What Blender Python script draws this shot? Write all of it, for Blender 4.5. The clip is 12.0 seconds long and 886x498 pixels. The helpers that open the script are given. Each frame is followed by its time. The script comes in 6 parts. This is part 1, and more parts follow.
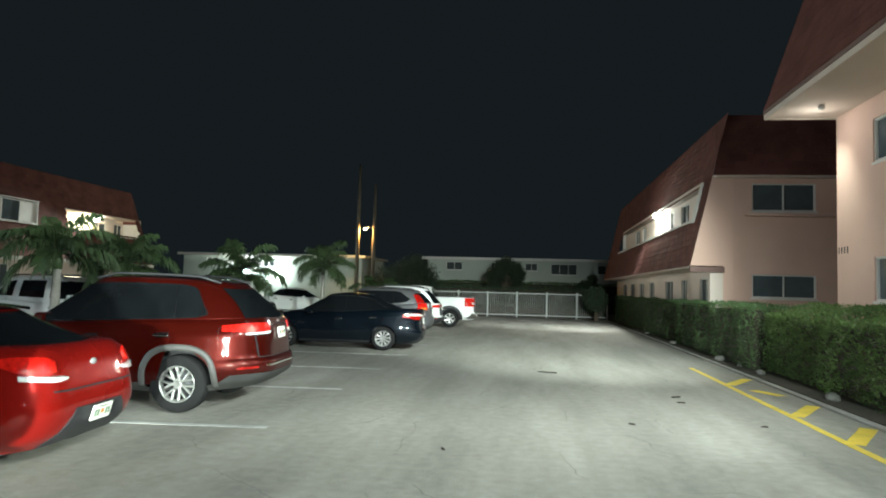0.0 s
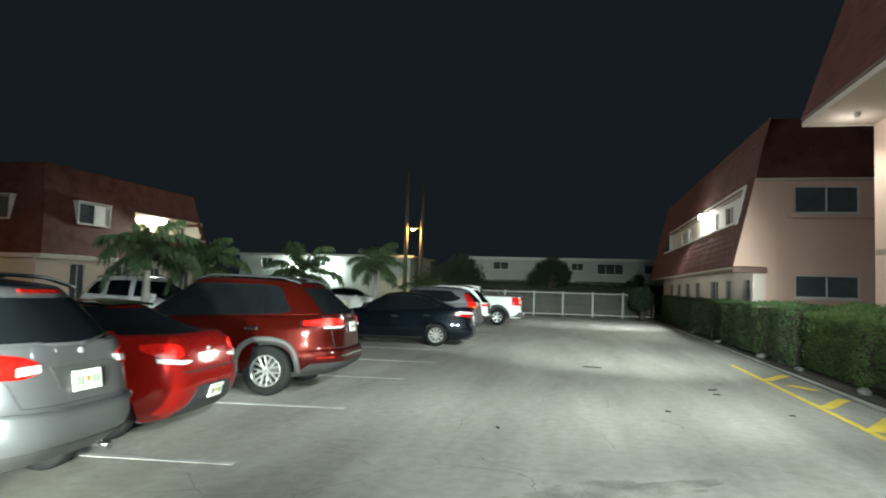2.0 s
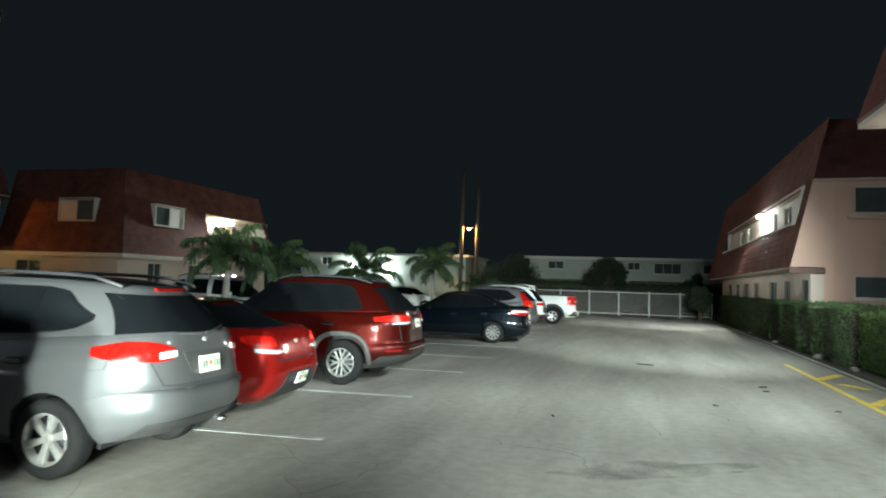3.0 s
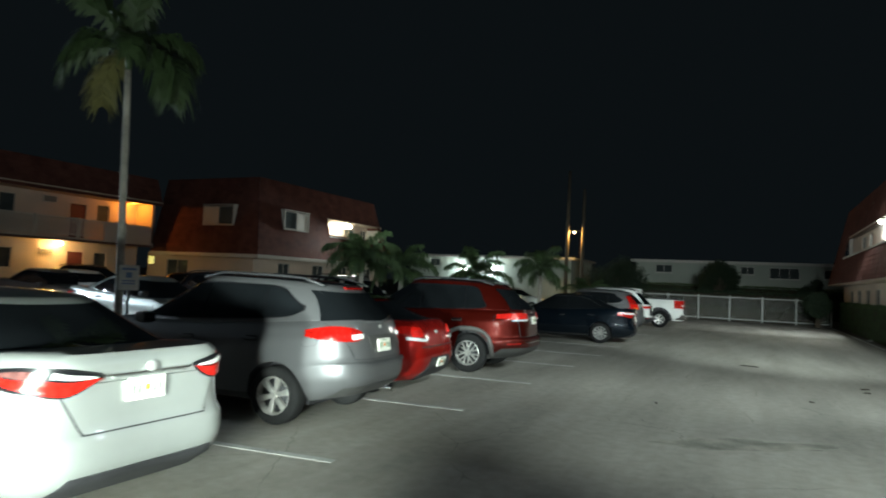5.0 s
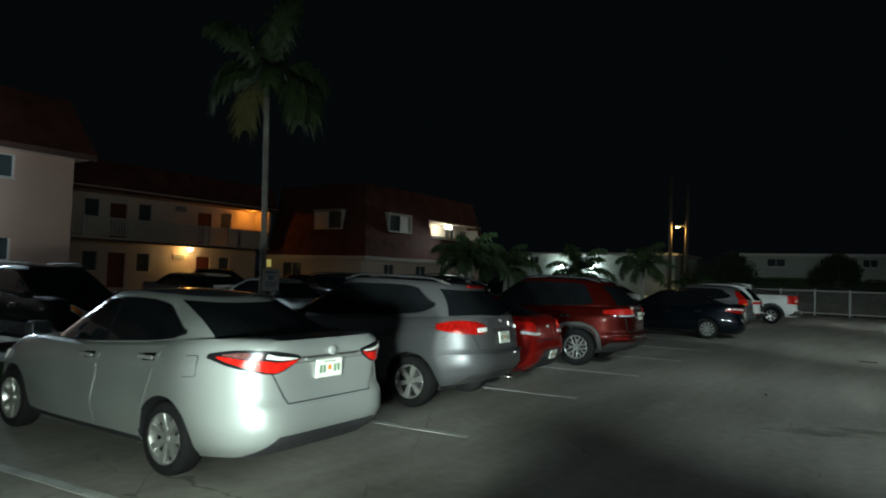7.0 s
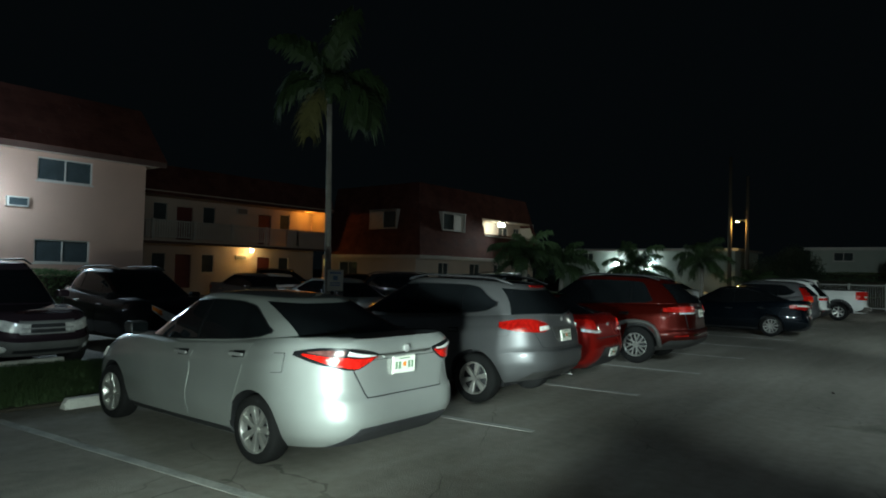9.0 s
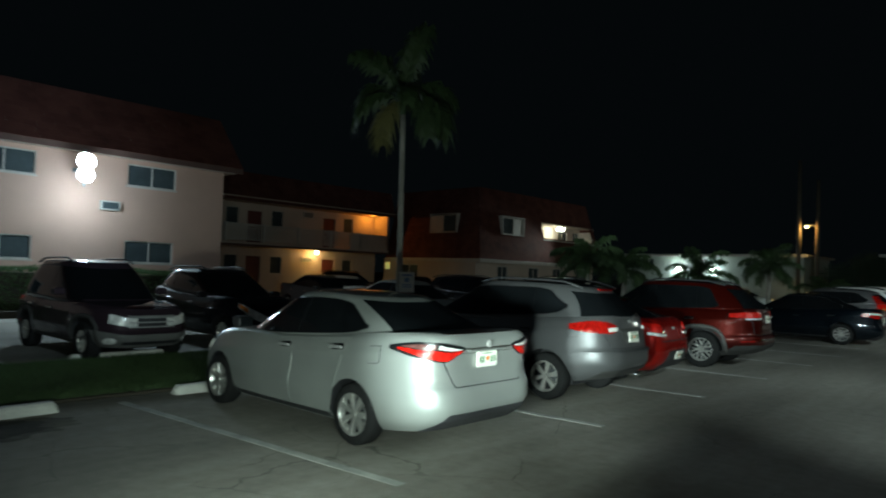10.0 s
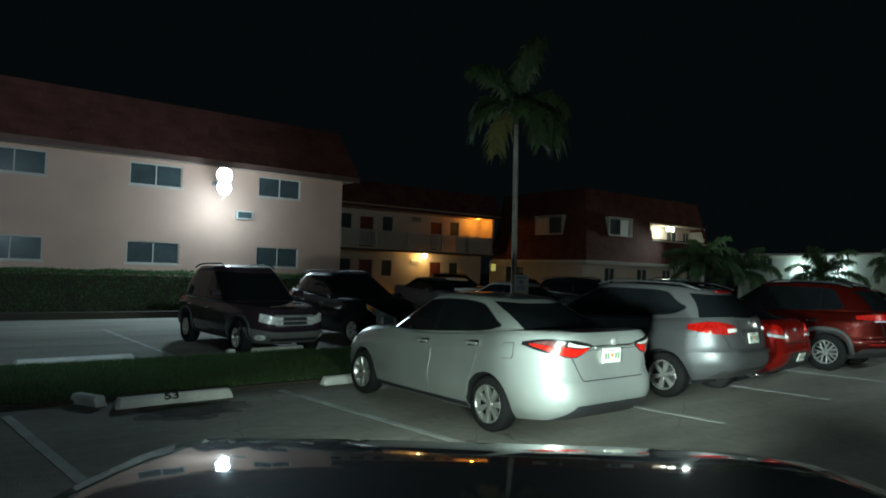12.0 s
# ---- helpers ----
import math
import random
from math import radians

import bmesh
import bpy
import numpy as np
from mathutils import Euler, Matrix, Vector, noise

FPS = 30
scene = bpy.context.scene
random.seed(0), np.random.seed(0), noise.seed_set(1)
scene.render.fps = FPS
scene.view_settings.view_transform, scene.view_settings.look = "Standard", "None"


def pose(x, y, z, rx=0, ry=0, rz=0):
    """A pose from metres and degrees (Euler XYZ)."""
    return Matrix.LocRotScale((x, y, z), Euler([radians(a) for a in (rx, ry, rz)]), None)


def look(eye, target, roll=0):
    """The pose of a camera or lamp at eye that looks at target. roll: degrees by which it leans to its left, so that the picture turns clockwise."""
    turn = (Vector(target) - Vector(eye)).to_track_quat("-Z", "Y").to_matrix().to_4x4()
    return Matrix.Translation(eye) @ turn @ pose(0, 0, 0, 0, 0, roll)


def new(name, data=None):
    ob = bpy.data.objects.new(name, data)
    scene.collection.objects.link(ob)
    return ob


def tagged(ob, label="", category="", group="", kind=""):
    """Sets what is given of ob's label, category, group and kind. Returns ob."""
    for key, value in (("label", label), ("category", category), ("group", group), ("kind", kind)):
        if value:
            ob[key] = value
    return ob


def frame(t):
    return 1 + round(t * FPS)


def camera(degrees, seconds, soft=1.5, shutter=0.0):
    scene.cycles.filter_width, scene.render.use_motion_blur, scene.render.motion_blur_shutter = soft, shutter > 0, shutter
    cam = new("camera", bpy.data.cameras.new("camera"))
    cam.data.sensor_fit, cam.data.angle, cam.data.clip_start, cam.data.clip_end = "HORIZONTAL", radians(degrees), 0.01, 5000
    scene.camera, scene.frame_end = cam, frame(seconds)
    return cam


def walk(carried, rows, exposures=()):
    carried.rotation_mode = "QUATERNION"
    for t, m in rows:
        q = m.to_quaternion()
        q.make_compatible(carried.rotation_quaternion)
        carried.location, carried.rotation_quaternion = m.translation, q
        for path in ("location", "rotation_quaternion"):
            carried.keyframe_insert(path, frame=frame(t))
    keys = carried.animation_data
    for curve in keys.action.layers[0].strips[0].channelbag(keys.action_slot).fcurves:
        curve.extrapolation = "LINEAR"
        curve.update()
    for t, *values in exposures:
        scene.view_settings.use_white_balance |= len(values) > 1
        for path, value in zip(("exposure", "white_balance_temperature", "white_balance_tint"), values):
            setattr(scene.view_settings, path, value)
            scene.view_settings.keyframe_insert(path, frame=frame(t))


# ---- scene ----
cam = camera(67.9, 12.0, 1.85, 0.6)
PATH = [
    (0, (-0.267, 1.743, 1.754), (-0.537, 3.721, 1.875), 1.6),
    (0.5, (-0.267, 1.521, 1.76), (-0.554, 3.496, 1.88), 1.6),
    (1, (-0.252, 1.245, 1.774), (-0.571, 3.216, 1.891), 1.6),
    (1.5, (-0.253, 0.995, 1.769), (-0.604, 2.96, 1.885), 1.6),
    (2, (-0.235, 0.594, 1.76), (-0.64, 2.55, 1.875), 1.7),
    (2.5, (-0.184, 0.111, 1.768), (-0.675, 2.047, 1.879), 1.8),
    (3, (-0.126, -0.278, 1.776), (-0.691, 1.638, 1.882), 1.9),
    (5, (0.159, -2.023, 1.782), (-0.696, -0.218, 1.879), 2.7),
    (5.5, (0.213, -2.381, 1.784), (-0.74, -0.626, 1.878), 2.6),
    (6, (0.228, -2.572, 1.786), (-0.773, -0.843, 1.874), 2.7),
    (6.5, (0.273, -2.757, 1.784), (-0.777, -1.057, 1.869), 2.6),
    (7, (0.356, -2.979, 1.779), (-0.752, -1.316, 1.86), 1.9),
    (7.5, (0.368, -3.118, 1.778), (-0.79, -1.49, 1.858), 1.9),
    (9.3, (0.44, -3.433, 1.813), (-0.809, -1.873, 1.883), 1.6),
    (9.5, (0.473, -3.546, 1.802), (-0.792, -1.998, 1.876), 1.9),
    (10, (0.584, -3.947, 1.792), (-0.779, -2.486, 1.867), 2.0),
    (10.5, (0.761, -4.287, 1.831), (-0.688, -2.911, 1.922), 1.1),
    (11, (0.854, -4.605, 1.798), (-0.662, -3.302, 1.871), 2.5),
    (11.5, (0.901, -4.706, 1.795), (-0.654, -3.451, 1.868), 2.2),
    (12, (0.909, -4.691, 1.809), (-0.662, -3.455, 1.879), 1.7),
]
EXPOSURE = [(0, 2.36, 5650, 0), (2.0, 2.33, 5600, 0), (3.2, 1.98, 5550, 0), (4.8, 1.38, 5550, 0), (5.5, 0.88, 5500, 0), (6.5, 0.14, 5450, -1), (7.5, -0.20, 5350, -3), (9.5, -0.14, 5300, -5), (11, 0.10, 5300, -8), (12, 0.22, 5250, -9)]
walk(cam, [(t, look(eye, target, roll)) for t, eye, target, roll in PATH], EXPOSURE)


# ---------------------------------------------------------------- light
world = bpy.data.worlds.new("night")
scene.world = world
world.use_nodes = True
wn = world.node_tree.nodes
wn["Background"].inputs[0].default_value = (0.33, 0.40, 0.43, 1)
wn["Background"].inputs[1].default_value = 0.0052


def lamp(name, eye, target, watts, colour, cone, blend=0.5, size=0.1):
    """A spot lamp; cone in degrees (0: a bulb that shines all round)."""
    data = bpy.data.lights.new(name, "SPOT" if cone else "POINT")
    data.energy, data.color, data.shadow_soft_size = watts, colour, size
    if cone:
        data.spot_size, data.spot_blend = radians(cone), blend
    ob = new(name, data)
    ob.matrix_world = look(eye, target)
    return ob


FLOOD = (0.90, 0.97, 1.0)
CAR_AT, CAR_TURN = Vector((0.91, -4.69, 0.0)), 141.8     # the car that stands with its headlights on
car_dir = Vector((math.cos(radians(CAR_TURN)), math.sin(radians(CAR_TURN)), 0))
car_left = Vector((-car_dir.y, car_dir.x, 0))
for side in (-0.70, 0.54):
    eye = CAR_AT + car_dir * 2.95 + car_left * side + Vector((0, 0, 0.93))
    lamp("headlight_beam", eye, eye + car_dir * 7 + car_left * -0.3 + Vector((0, 0, -0.12)), 450, (1.0, 1.0, 0.80), 76, 0.9, 0.12)
    lamp("headlight_spread", eye, eye + car_dir * 6 + car_left * -3.2 + Vector((0, 0, 0.15)), 2500, (1.0, 1.0, 0.84), 30, 0.9, 0.12)
lamp("flood_and_fill_beam", (-22.65, 3.84, 4.02), (-15, 3.5, 0.0), 130, FLOOD, 0, 0, 0.16)
lamp("flood_and_fill_beam", (-22.80, 3.84, 4.80), (-16, 1.5, 0.0), 750, FLOOD, 150, 0.6, 0.16)
# added fill beams at the near block's eave, standing in for headlights down the lane
lamp("flood_and_fill_beam", (4.5, -1.5, 5.20), (-2.2, 15.0, 0.0), 2800, (1.0, 1.0, 0.89), 62, 0.9, 0.15)
lamp("flood_and_fill_beam", (4.5, 8.0, 5.20), (-3.0, 30, 0.0), 4600, (1.0, 1.0, 0.88), 50, 1.0, 0.15)
lamp("flood_and_fill_beam", (4.5, 8.0, 5.20), (-5.0, 17.0, 0.0), 800, (1.0, 1.0, 0.88), 100, 0.9, 0.15)
# added beam that brightens the salmon wall from across the lot
lamp("flood_and_fill_beam", (4.5, -1.5, 5.35), (-24, -3.5, 5.2), 4000, FLOOD, 46, 0.8, 0.15)
lamp("eave_glow", (5.55, 16.35, 5.3), (5, 17, 0), 2.8, (1.0, 0.90, 0.80), 0, 0, 0.1)
lamp("eave_glow", (5.55, 16.35, 5.60), (4.9, 19.0, 0), 70, (1.0, 0.98, 0.82), 124, 1.0, 0.08)
lamp("gallery_glow", (4.86, 31.4, 4.98), (4, 31, 0), 75, (1.0, 0.93, 0.78), 0, 0, 0.12)
lamp("flood_and_fill_beam", (-27.0, 40.55, 5.55), (-14, 21, 0.0), 1800, (1.0, 0.95, 0.82), 100, 0.8, 0.12)
lamp("gallery_glow", (-28.6, 40.0, 5.3), (-27, 38, 0), 34, (1.0, 0.84, 0.55), 0, 0, 0.12)
lamp("porch_glow", (-36.45, 23.1, 2.78), (-36, 22, 0), 34, (1.0, 0.42, 0.035), 0, 0, 0.08)
lamp("walk_glow", (-36.3, 27.8, 5.8), (-37, 28, 5), 44, (1.0, 0.31, 0.02), 0, 0, 0.08)
lamp("street_glow", (-15.5, 60.4, 6.85), (-16.3, 61, 0), 340, (1.0, 0.52, 0.12), 0, 0, 0.12)
lamp("wall_glow", (-27.7, 61.55, 3.0), (-27, 62, 3), 230, (0.95, 1.0, 0.9), 0, 0, 0.1)
lamp("wall_glow", (-24.2, 61.55, 3.0), (-24, 62, 3), 330, (0.95, 1.0, 0.9), 0, 0, 0.1)
lamp("lot_end_glow", (4.72, 31.4, 4.98), (0.4, 36.5, 0.0), 900, (1.0, 0.97, 0.88), 76, 1.0, 0.1)


# ---------------------------------------------------------------- materials
def material(name, colour, rough=0.7, metal=0.0, spread=0.15, scale=3.0, fine=40.0, bump=0.0, coat=0.0, spec=0.5, emit=0.0, per_piece=0.0):
    """A surface whose colour wanders at two scales, with fine relief."""
    m = bpy.data.materials.new(name)
    m.use_nodes = True
    nt = m.node_tree
    b = nt.nodes["Principled BSDF"]
    b.inputs["Metallic"].default_value = metal
    b.inputs["Specular IOR Level"].default_value = spec
    b.inputs["Coat Weight"].default_value = coat
    b.inputs["Coat Roughness"].default_value = 0.04
    co = nt.nodes.new("ShaderNodeTexCoord")
    big, small = nt.nodes.new("ShaderNodeTexNoise"), nt.nodes.new("ShaderNodeTexNoise")
    big.inputs["Scale"].default_value, small.inputs["Scale"].default_value = scale, fine
    big.inputs["Detail"].default_value, small.inputs["Detail"].default_value = 5, 3
    for n in (big, small):
        nt.links.new(co.outputs["Object"], n.inputs["Vector"])
    both = nt.nodes.new("ShaderNodeMath")
    both.operation = "MULTIPLY_ADD"
    both.inputs[1].default_value = 0.45
    nt.links.new(small.outputs[0], both.inputs[0])
    nt.links.new(big.outputs[0], both.inputs[2])
    last = both.outputs[0]
    if per_piece:
        info = nt.nodes.new("ShaderNodeNewGeometry")
        add = nt.nodes.new("ShaderNodeMath")
        add.operation = "MULTIPLY_ADD"
        add.inputs[1].default_value = per_piece
        nt.links.new(info.outputs["Random Per Island"], add.inputs[0])
        nt.links.new(last, add.inputs[2])
        last = add.outputs[0]
    ramp = nt.nodes.new("ShaderNodeValToRGB")
    lo = [max(0, c * (1 - spread)) for c in colour]
    hi = [min(1, c * (1 + spread)) for c in colour]
    ramp.color_ramp.elements[0].position, ramp.color_ramp.elements[1].position = 0.5, 0.95 + per_piece
    ramp.color_ramp.elements[0].color, ramp.color_ramp.elements[1].color = (*lo, 1), (*hi, 1)
    nt.links.new(last, ramp.inputs[0])
    nt.links.new(ramp.outputs[0], b.inputs["Base Color"])
    rr = nt.nodes.new("ShaderNodeMapRange")
    rr.inputs["To Min"].default_value, rr.inputs["To Max"].default_value = max(0.01, rough * 0.85), min(1, rough * 1.15)
    nt.links.new(big.outputs[0], rr.inputs["Value"])
    nt.links.new(rr.outputs[0], b.inputs["Roughness"])
    if bump:
        bp = nt.nodes.new("ShaderNodeBump")
        bp.inputs["Strength"].default_value, bp.inputs["Distance"].default_value = bump, 0.02
        nt.links.new(small.outputs[0], bp.inputs["Height"])
        nt.links.new(bp.outputs[0], b.inputs["Normal"])
    if emit:
        b.inputs["Emission Color"].default_value = (*colour, 1)
        b.inputs["Emission Strength"].default_value = emit
    return m


def pavement_material():
    """Old light asphalt: blotches, oil stains, hairline cracks and grit."""
    m = material("worn_asphalt", (0.280, 0.266, 0.232), 0.88, spread=0.12, scale=7.0, fine=55, bump=0.6, spec=0.10)
    nt = m.node_tree
    b = nt.nodes["Principled BSDF"]
    ramp = b.inputs["Base Color"].links[0].from_socket
    co = nt.nodes.new("ShaderNodeTexCoord")
    warp = nt.nodes.new("ShaderNodeTexNoise")
    warp.inputs["Scale"].default_value, warp.inputs["Detail"].default_value = 1.3, 6
    nt.links.new(co.outputs["Object"], warp.inputs["Vector"])
    mixv = nt.nodes.new("ShaderNodeMix")
    mixv.data_type = "VECTOR"
    mixv.inputs[0].default_value = 0.28
    nt.links.new(co.outputs["Object"], mixv.inputs[4])
    nt.links.new(warp.outputs["Color"], mixv.inputs[5])
    cell = nt.nodes.new("ShaderNodeTexVoronoi")
    cell.feature = "DISTANCE_TO_EDGE"
    cell.inputs["Scale"].default_value = 0.9
    nt.links.new(mixv.outputs[1], cell.inputs["Vector"])
    line = nt.nodes.new("ShaderNodeMapRange")
    line.inputs["From Max"].default_value = 0.004
    nt.links.new(cell.outputs["Distance"], line.inputs["Value"])
    # cracks come and go
    gate = nt.nodes.new("ShaderNodeTexNoise")
    gate.inputs["Scale"].default_value = 0.55
    nt.links.new(co.outputs["Object"], gate.inputs["Vector"])
    gr = nt.nodes.new("ShaderNodeMapRange")
    gr.inputs["From Min"].default_value, gr.inputs["From Max"].default_value = 0.46, 0.58
    gr.inputs["To Min"].default_value, gr.inputs["To Max"].default_value = 1.0, 0.62
    nt.links.new(gate.outputs[0], gr.inputs["Value"])
    top = nt.nodes.new("ShaderNodeMath")
    top.operation = "MAXIMUM"
    nt.links.new(line.outputs[0], top.inputs[0])
    nt.links.new(gr.outputs[0], top.inputs[1])
    # oil stains, stretched across the lane
    st = nt.nodes.new("ShaderNodeTexNoise")
    st.inputs["Scale"].default_value, st.inputs["Detail"].default_value, st.inputs["Roughness"].default_value = 5.5, 10, 0.80
    nt.links.new(co.outputs["Object"], st.inputs["Vector"])
    sr = nt.nodes.new("ShaderNodeMapRange")
    sr.inputs["From Min"].default_value, sr.inputs["From Max"].default_value = 0.54, 0.70
    sr.inputs["To Min"].default_value, sr.inputs["To Max"].default_value = 1.0, 0.84
    nt.links.new(st.outputs[0], sr.inputs["Value"])
    mul = nt.nodes.new("ShaderNodeMath")
    mul.operation = "MULTIPLY"
    nt.links.new(top.outputs[0], mul.inputs[0])
    nt.links.new(sr.outputs[0], mul.inputs[1])
    # broad worn tracks that run along the lane
    run = nt.nodes.new("ShaderNodeMapping")
    run.inputs["Scale"].default_value = (0.95, 0.16, 1.0)
    nt.links.new(co.outputs["Object"], run.inputs["Vector"])
    tr = nt.nodes.new("ShaderNodeTexNoise")
    tr.inputs["Scale"].default_value, tr.inputs["Detail"].default_value, tr.inputs["Roughness"].default_value = 1.0, 7, 0.62
    nt.links.new(run.outputs[0], tr.inputs["Vector"])
    tm = nt.nodes.new("ShaderNodeMapRange")
    tm.inputs["From Min"].default_value, tm.inputs["From Max"].default_value = 0.36, 0.64
    tm.inputs["To Min"].default_value, tm.inputs["To Max"].default_value = 0.80, 1.14
    nt.links.new(tr.outputs[0], tm.inputs["Value"])
    both = nt.nodes.new("ShaderNodeMath")
    both.operation = "MULTIPLY"
    nt.links.new(mul.outputs[0], both.inputs[0])
    nt.links.new(tm.outputs[0], both.inputs[1])
    mul = both
    dark = nt.nodes.new("ShaderNodeMix")
    dark.data_type, dark.blend_type = "RGBA", "MULTIPLY"
    dark.inputs[0].default_value = 1
    nt.links.new(ramp, dark.inputs[6])
    nt.links.new(mul.outputs[0], dark.inputs[7])
    nt.links.new(dark.outputs[2], b.inputs["Base Color"])
    return m


def stucco(name, colour):
    return material(name, colour, 0.9, spread=0.10, scale=0.5, fine=60, bump=0.25)


ASPHALT = pavement_material()
SOIL = material("dark_soil", (0.045, 0.038, 0.025), 0.95, spread=0.4, scale=0.6, fine=30, bump=0.6)
GRASS = material("grass_blades", (0.042, 0.068, 0.022), 0.75, spread=0.5, scale=0.8, fine=9, per_piece=0.5)
LINE_WHITE = material("worn_white_paint", (0.37, 0.37, 0.345), 0.85, spread=0.40, scale=2.5, fine=30, bump=0.2)
LINE_YELLOW = material("yellow_paint", (0.62, 0.46, 0.05), 0.75, spread=0.22, scale=2.0, fine=30, bump=0.2)
CONCRETE = material("painted_concrete", (0.60, 0.60, 0.55), 0.85, spread=0.22, scale=2.5, fine=45, bump=0.4)
KERB = material("kerb_concrete", (0.30, 0.29, 0.26), 0.9, spread=0.25, scale=1.2, fine=45, bump=0.4)
PINK = stucco("salmon_stucco", (0.62, 0.42, 0.33))
CREAM = stucco("cream_stucco", (0.64, 0.55, 0.47))
PALE = stucco("pale_green_stucco", (0.42, 0.45, 0.39))
SOFFIT = stucco("soffit_plaster", (0.55, 0.46, 0.38))
SHINGLE = material("red_shingle", (0.115, 0.047, 0.038), 0.92, spread=0.35, scale=1.2, fine=26, bump=0.5, per_piece=0.2, spec=0.15)
TRIM = material("white_trim", (0.60, 0.58, 0.53), 0.6, spread=0.08, scale=2, fine=40)
WINDOW = material("dark_window_glass", (0.075, 0.092, 0.098), 0.14, spread=0.2, scale=0.8, fine=4, spec=0.3)
SCREEN = material("dusty_window_screen", (0.060, 0.070, 0.070), 0.8, spread=0.2, scale=2, fine=40, spec=0.08)
DARK_DOOR = material("red_door_paint", (0.14, 0.035, 0.03), 0.5, spread=0.12)
METAL_WHITE = material("white_fence_paint", (0.42, 0.43, 0.40), 0.5, spread=0.15, fine=60)
WOOD_POLE = material("pole_timber", (0.12, 0.095, 0.066), 0.9, spread=0.3, scale=2, fine=25, bump=0.5)
GREY_BOX = material("grey_cabinet_paint", (0.20, 0.21, 0.21), 0.55, spread=0.12, scale=1.5)
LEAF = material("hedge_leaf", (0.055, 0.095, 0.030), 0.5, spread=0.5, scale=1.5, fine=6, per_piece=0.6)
# paler copy of the hedge leaf, lamplight on the near hedge put into its colour
LEAF_LIT = material("lit_hedge_leaf", (0.080, 0.125, 0.030), 0.5, spread=0.5, scale=1.5, fine=6, per_piece=0.6)
LEAF_DARK = material("dark_leaf", (0.018, 0.031, 0.014), 0.6, spread=0.5, scale=1.0, fine=5, per_piece=0.6)
FROND = material("palm_frond", (0.027, 0.045, 0.014), 0.6, spread=0.45, scale=1.2, fine=5, per_piece=0.5)
FROND_DRY = material("dry_palm_frond", (0.10, 0.095, 0.03), 0.7, spread=0.35, scale=1.2, fine=5, per_piece=0.4)
TRUNK = material("palm_trunk", (0.24, 0.225, 0.195), 0.9, spread=0.4, scale=2.5, fine=22, bump=0.5)
TWIG = material("hedge_twig", (0.035, 0.028, 0.018), 0.9, spread=0.4)
GLASS = material("tinted_car_glass", (0.006, 0.007, 0.008), 0.03, spread=0.3, scale=1, fine=6, spec=0.45)
FRAME_BLACK = material("gloss_black_frame", (0.006, 0.006, 0.007), 0.35, spread=0.2, scale=4, fine=60, spec=0.2)
RUBBER = material("tyre_rubber", (0.012, 0.012, 0.012), 0.9, spread=0.3, scale=6, fine=60, bump=0.2, spec=0.2)
ALLOY = material("wheel_alloy", (0.55, 0.55, 0.52), 0.30, 0.8, spread=0.2, scale=6, fine=40)
PLASTIC = material("black_plastic", (0.022, 0.022, 0.024), 0.55, spread=0.25, scale=4, fine=60)
CLADDING = material("grey_cladding", (0.040, 0.039, 0.037), 0.6, spread=0.2, scale=3, fine=50)
SILVER_TRIM = material("silver_grey_trim", (0.36, 0.36, 0.35), 0.35, 0.4, spread=0.2, scale=3, fine=50)
FASCIA = material("brown_fascia_paint", (0.13, 0.075, 0.06), 0.7, spread=0.2, scale=2, fine=40)
CHROME = material("chrome", (0.75, 0.75, 0.75), 0.12, 1.0, spread=0.1)
RED_LENS = material("red_lamp_lens", (0.26, 0.004, 0.002), 0.14, spread=0.45, scale=22, fine=90, bump=0.2, coat=0.6)
RED_VIVID = material("vivid_red_lamp_lens", (0.46, 0.008, 0.004), 0.16, spread=0.4, scale=22, fine=90, bump=0.2, coat=0.5)
AMBER_LENS = material("amber_lamp_lens", (0.70, 0.22, 0.03), 0.1, spread=0.2, scale=14, fine=60, coat=1.0)
SMOKED_LENS = material("smoked_lamp_lens", (0.10, 0.045, 0.04), 0.12, spread=0.4, scale=20, fine=80, bump=0.2, coat=1.0)
CLEAR_LENS = material("clear_lamp_lens", (0.70, 0.70, 0.67), 0.18, 0.1, spread=0.3, scale=16, fine=60, coat=1.0)
PLATE = material("plate_enamel", (0.74, 0.74, 0.66), 0.35, spread=0.08, scale=8, fine=40)
PLATE_INK = material("plate_ink", (0.16, 0.24, 0.14), 0.5, spread=0.2)
BLACK = material("black_paint", (0.02, 0.02, 0.02), 0.6, spread=0.2)
SIGN_BLUE = material("sign_blue_ink", (0.20, 0.30, 0.46), 0.5, spread=0.1)
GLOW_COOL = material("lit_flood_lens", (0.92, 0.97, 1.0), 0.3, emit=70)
GLOW_WARM = material("lit_lamp_glass", (1.0, 0.72, 0.34), 0.3, emit=36)
GLOW_GALLERY = material("lit_gallery_lamp", (1.0, 0.95, 0.82), 0.3, emit=120)
GLOW_BULB = material("lit_gallery_bulb", (1.0, 0.92, 0.72), 0.3, emit=22)
GLOW_HEAD = material("lit_headlight", (0.98, 1.0, 0.92), 0.3, emit=30)


def paint(name, colour, metal=0.35, rough=0.32, coat=0.9):
    return material(name, colour, rough, metal, spread=0.10, scale=1.2, fine=260, coat=coat, spec=0.06)


# ---------------------------------------------------------------- mesh helpers
def mesh_of(name, verts, faces, mat, smooth=False):
    me = bpy.data.meshes.new(name)
    me.from_pydata([tuple(v) for v in verts], [], faces)
    me.materials.append(mat)
    if smooth:
        me.polygons.foreach_set("use_smooth", [True] * len(me.polygons))
    me.update()
    return me


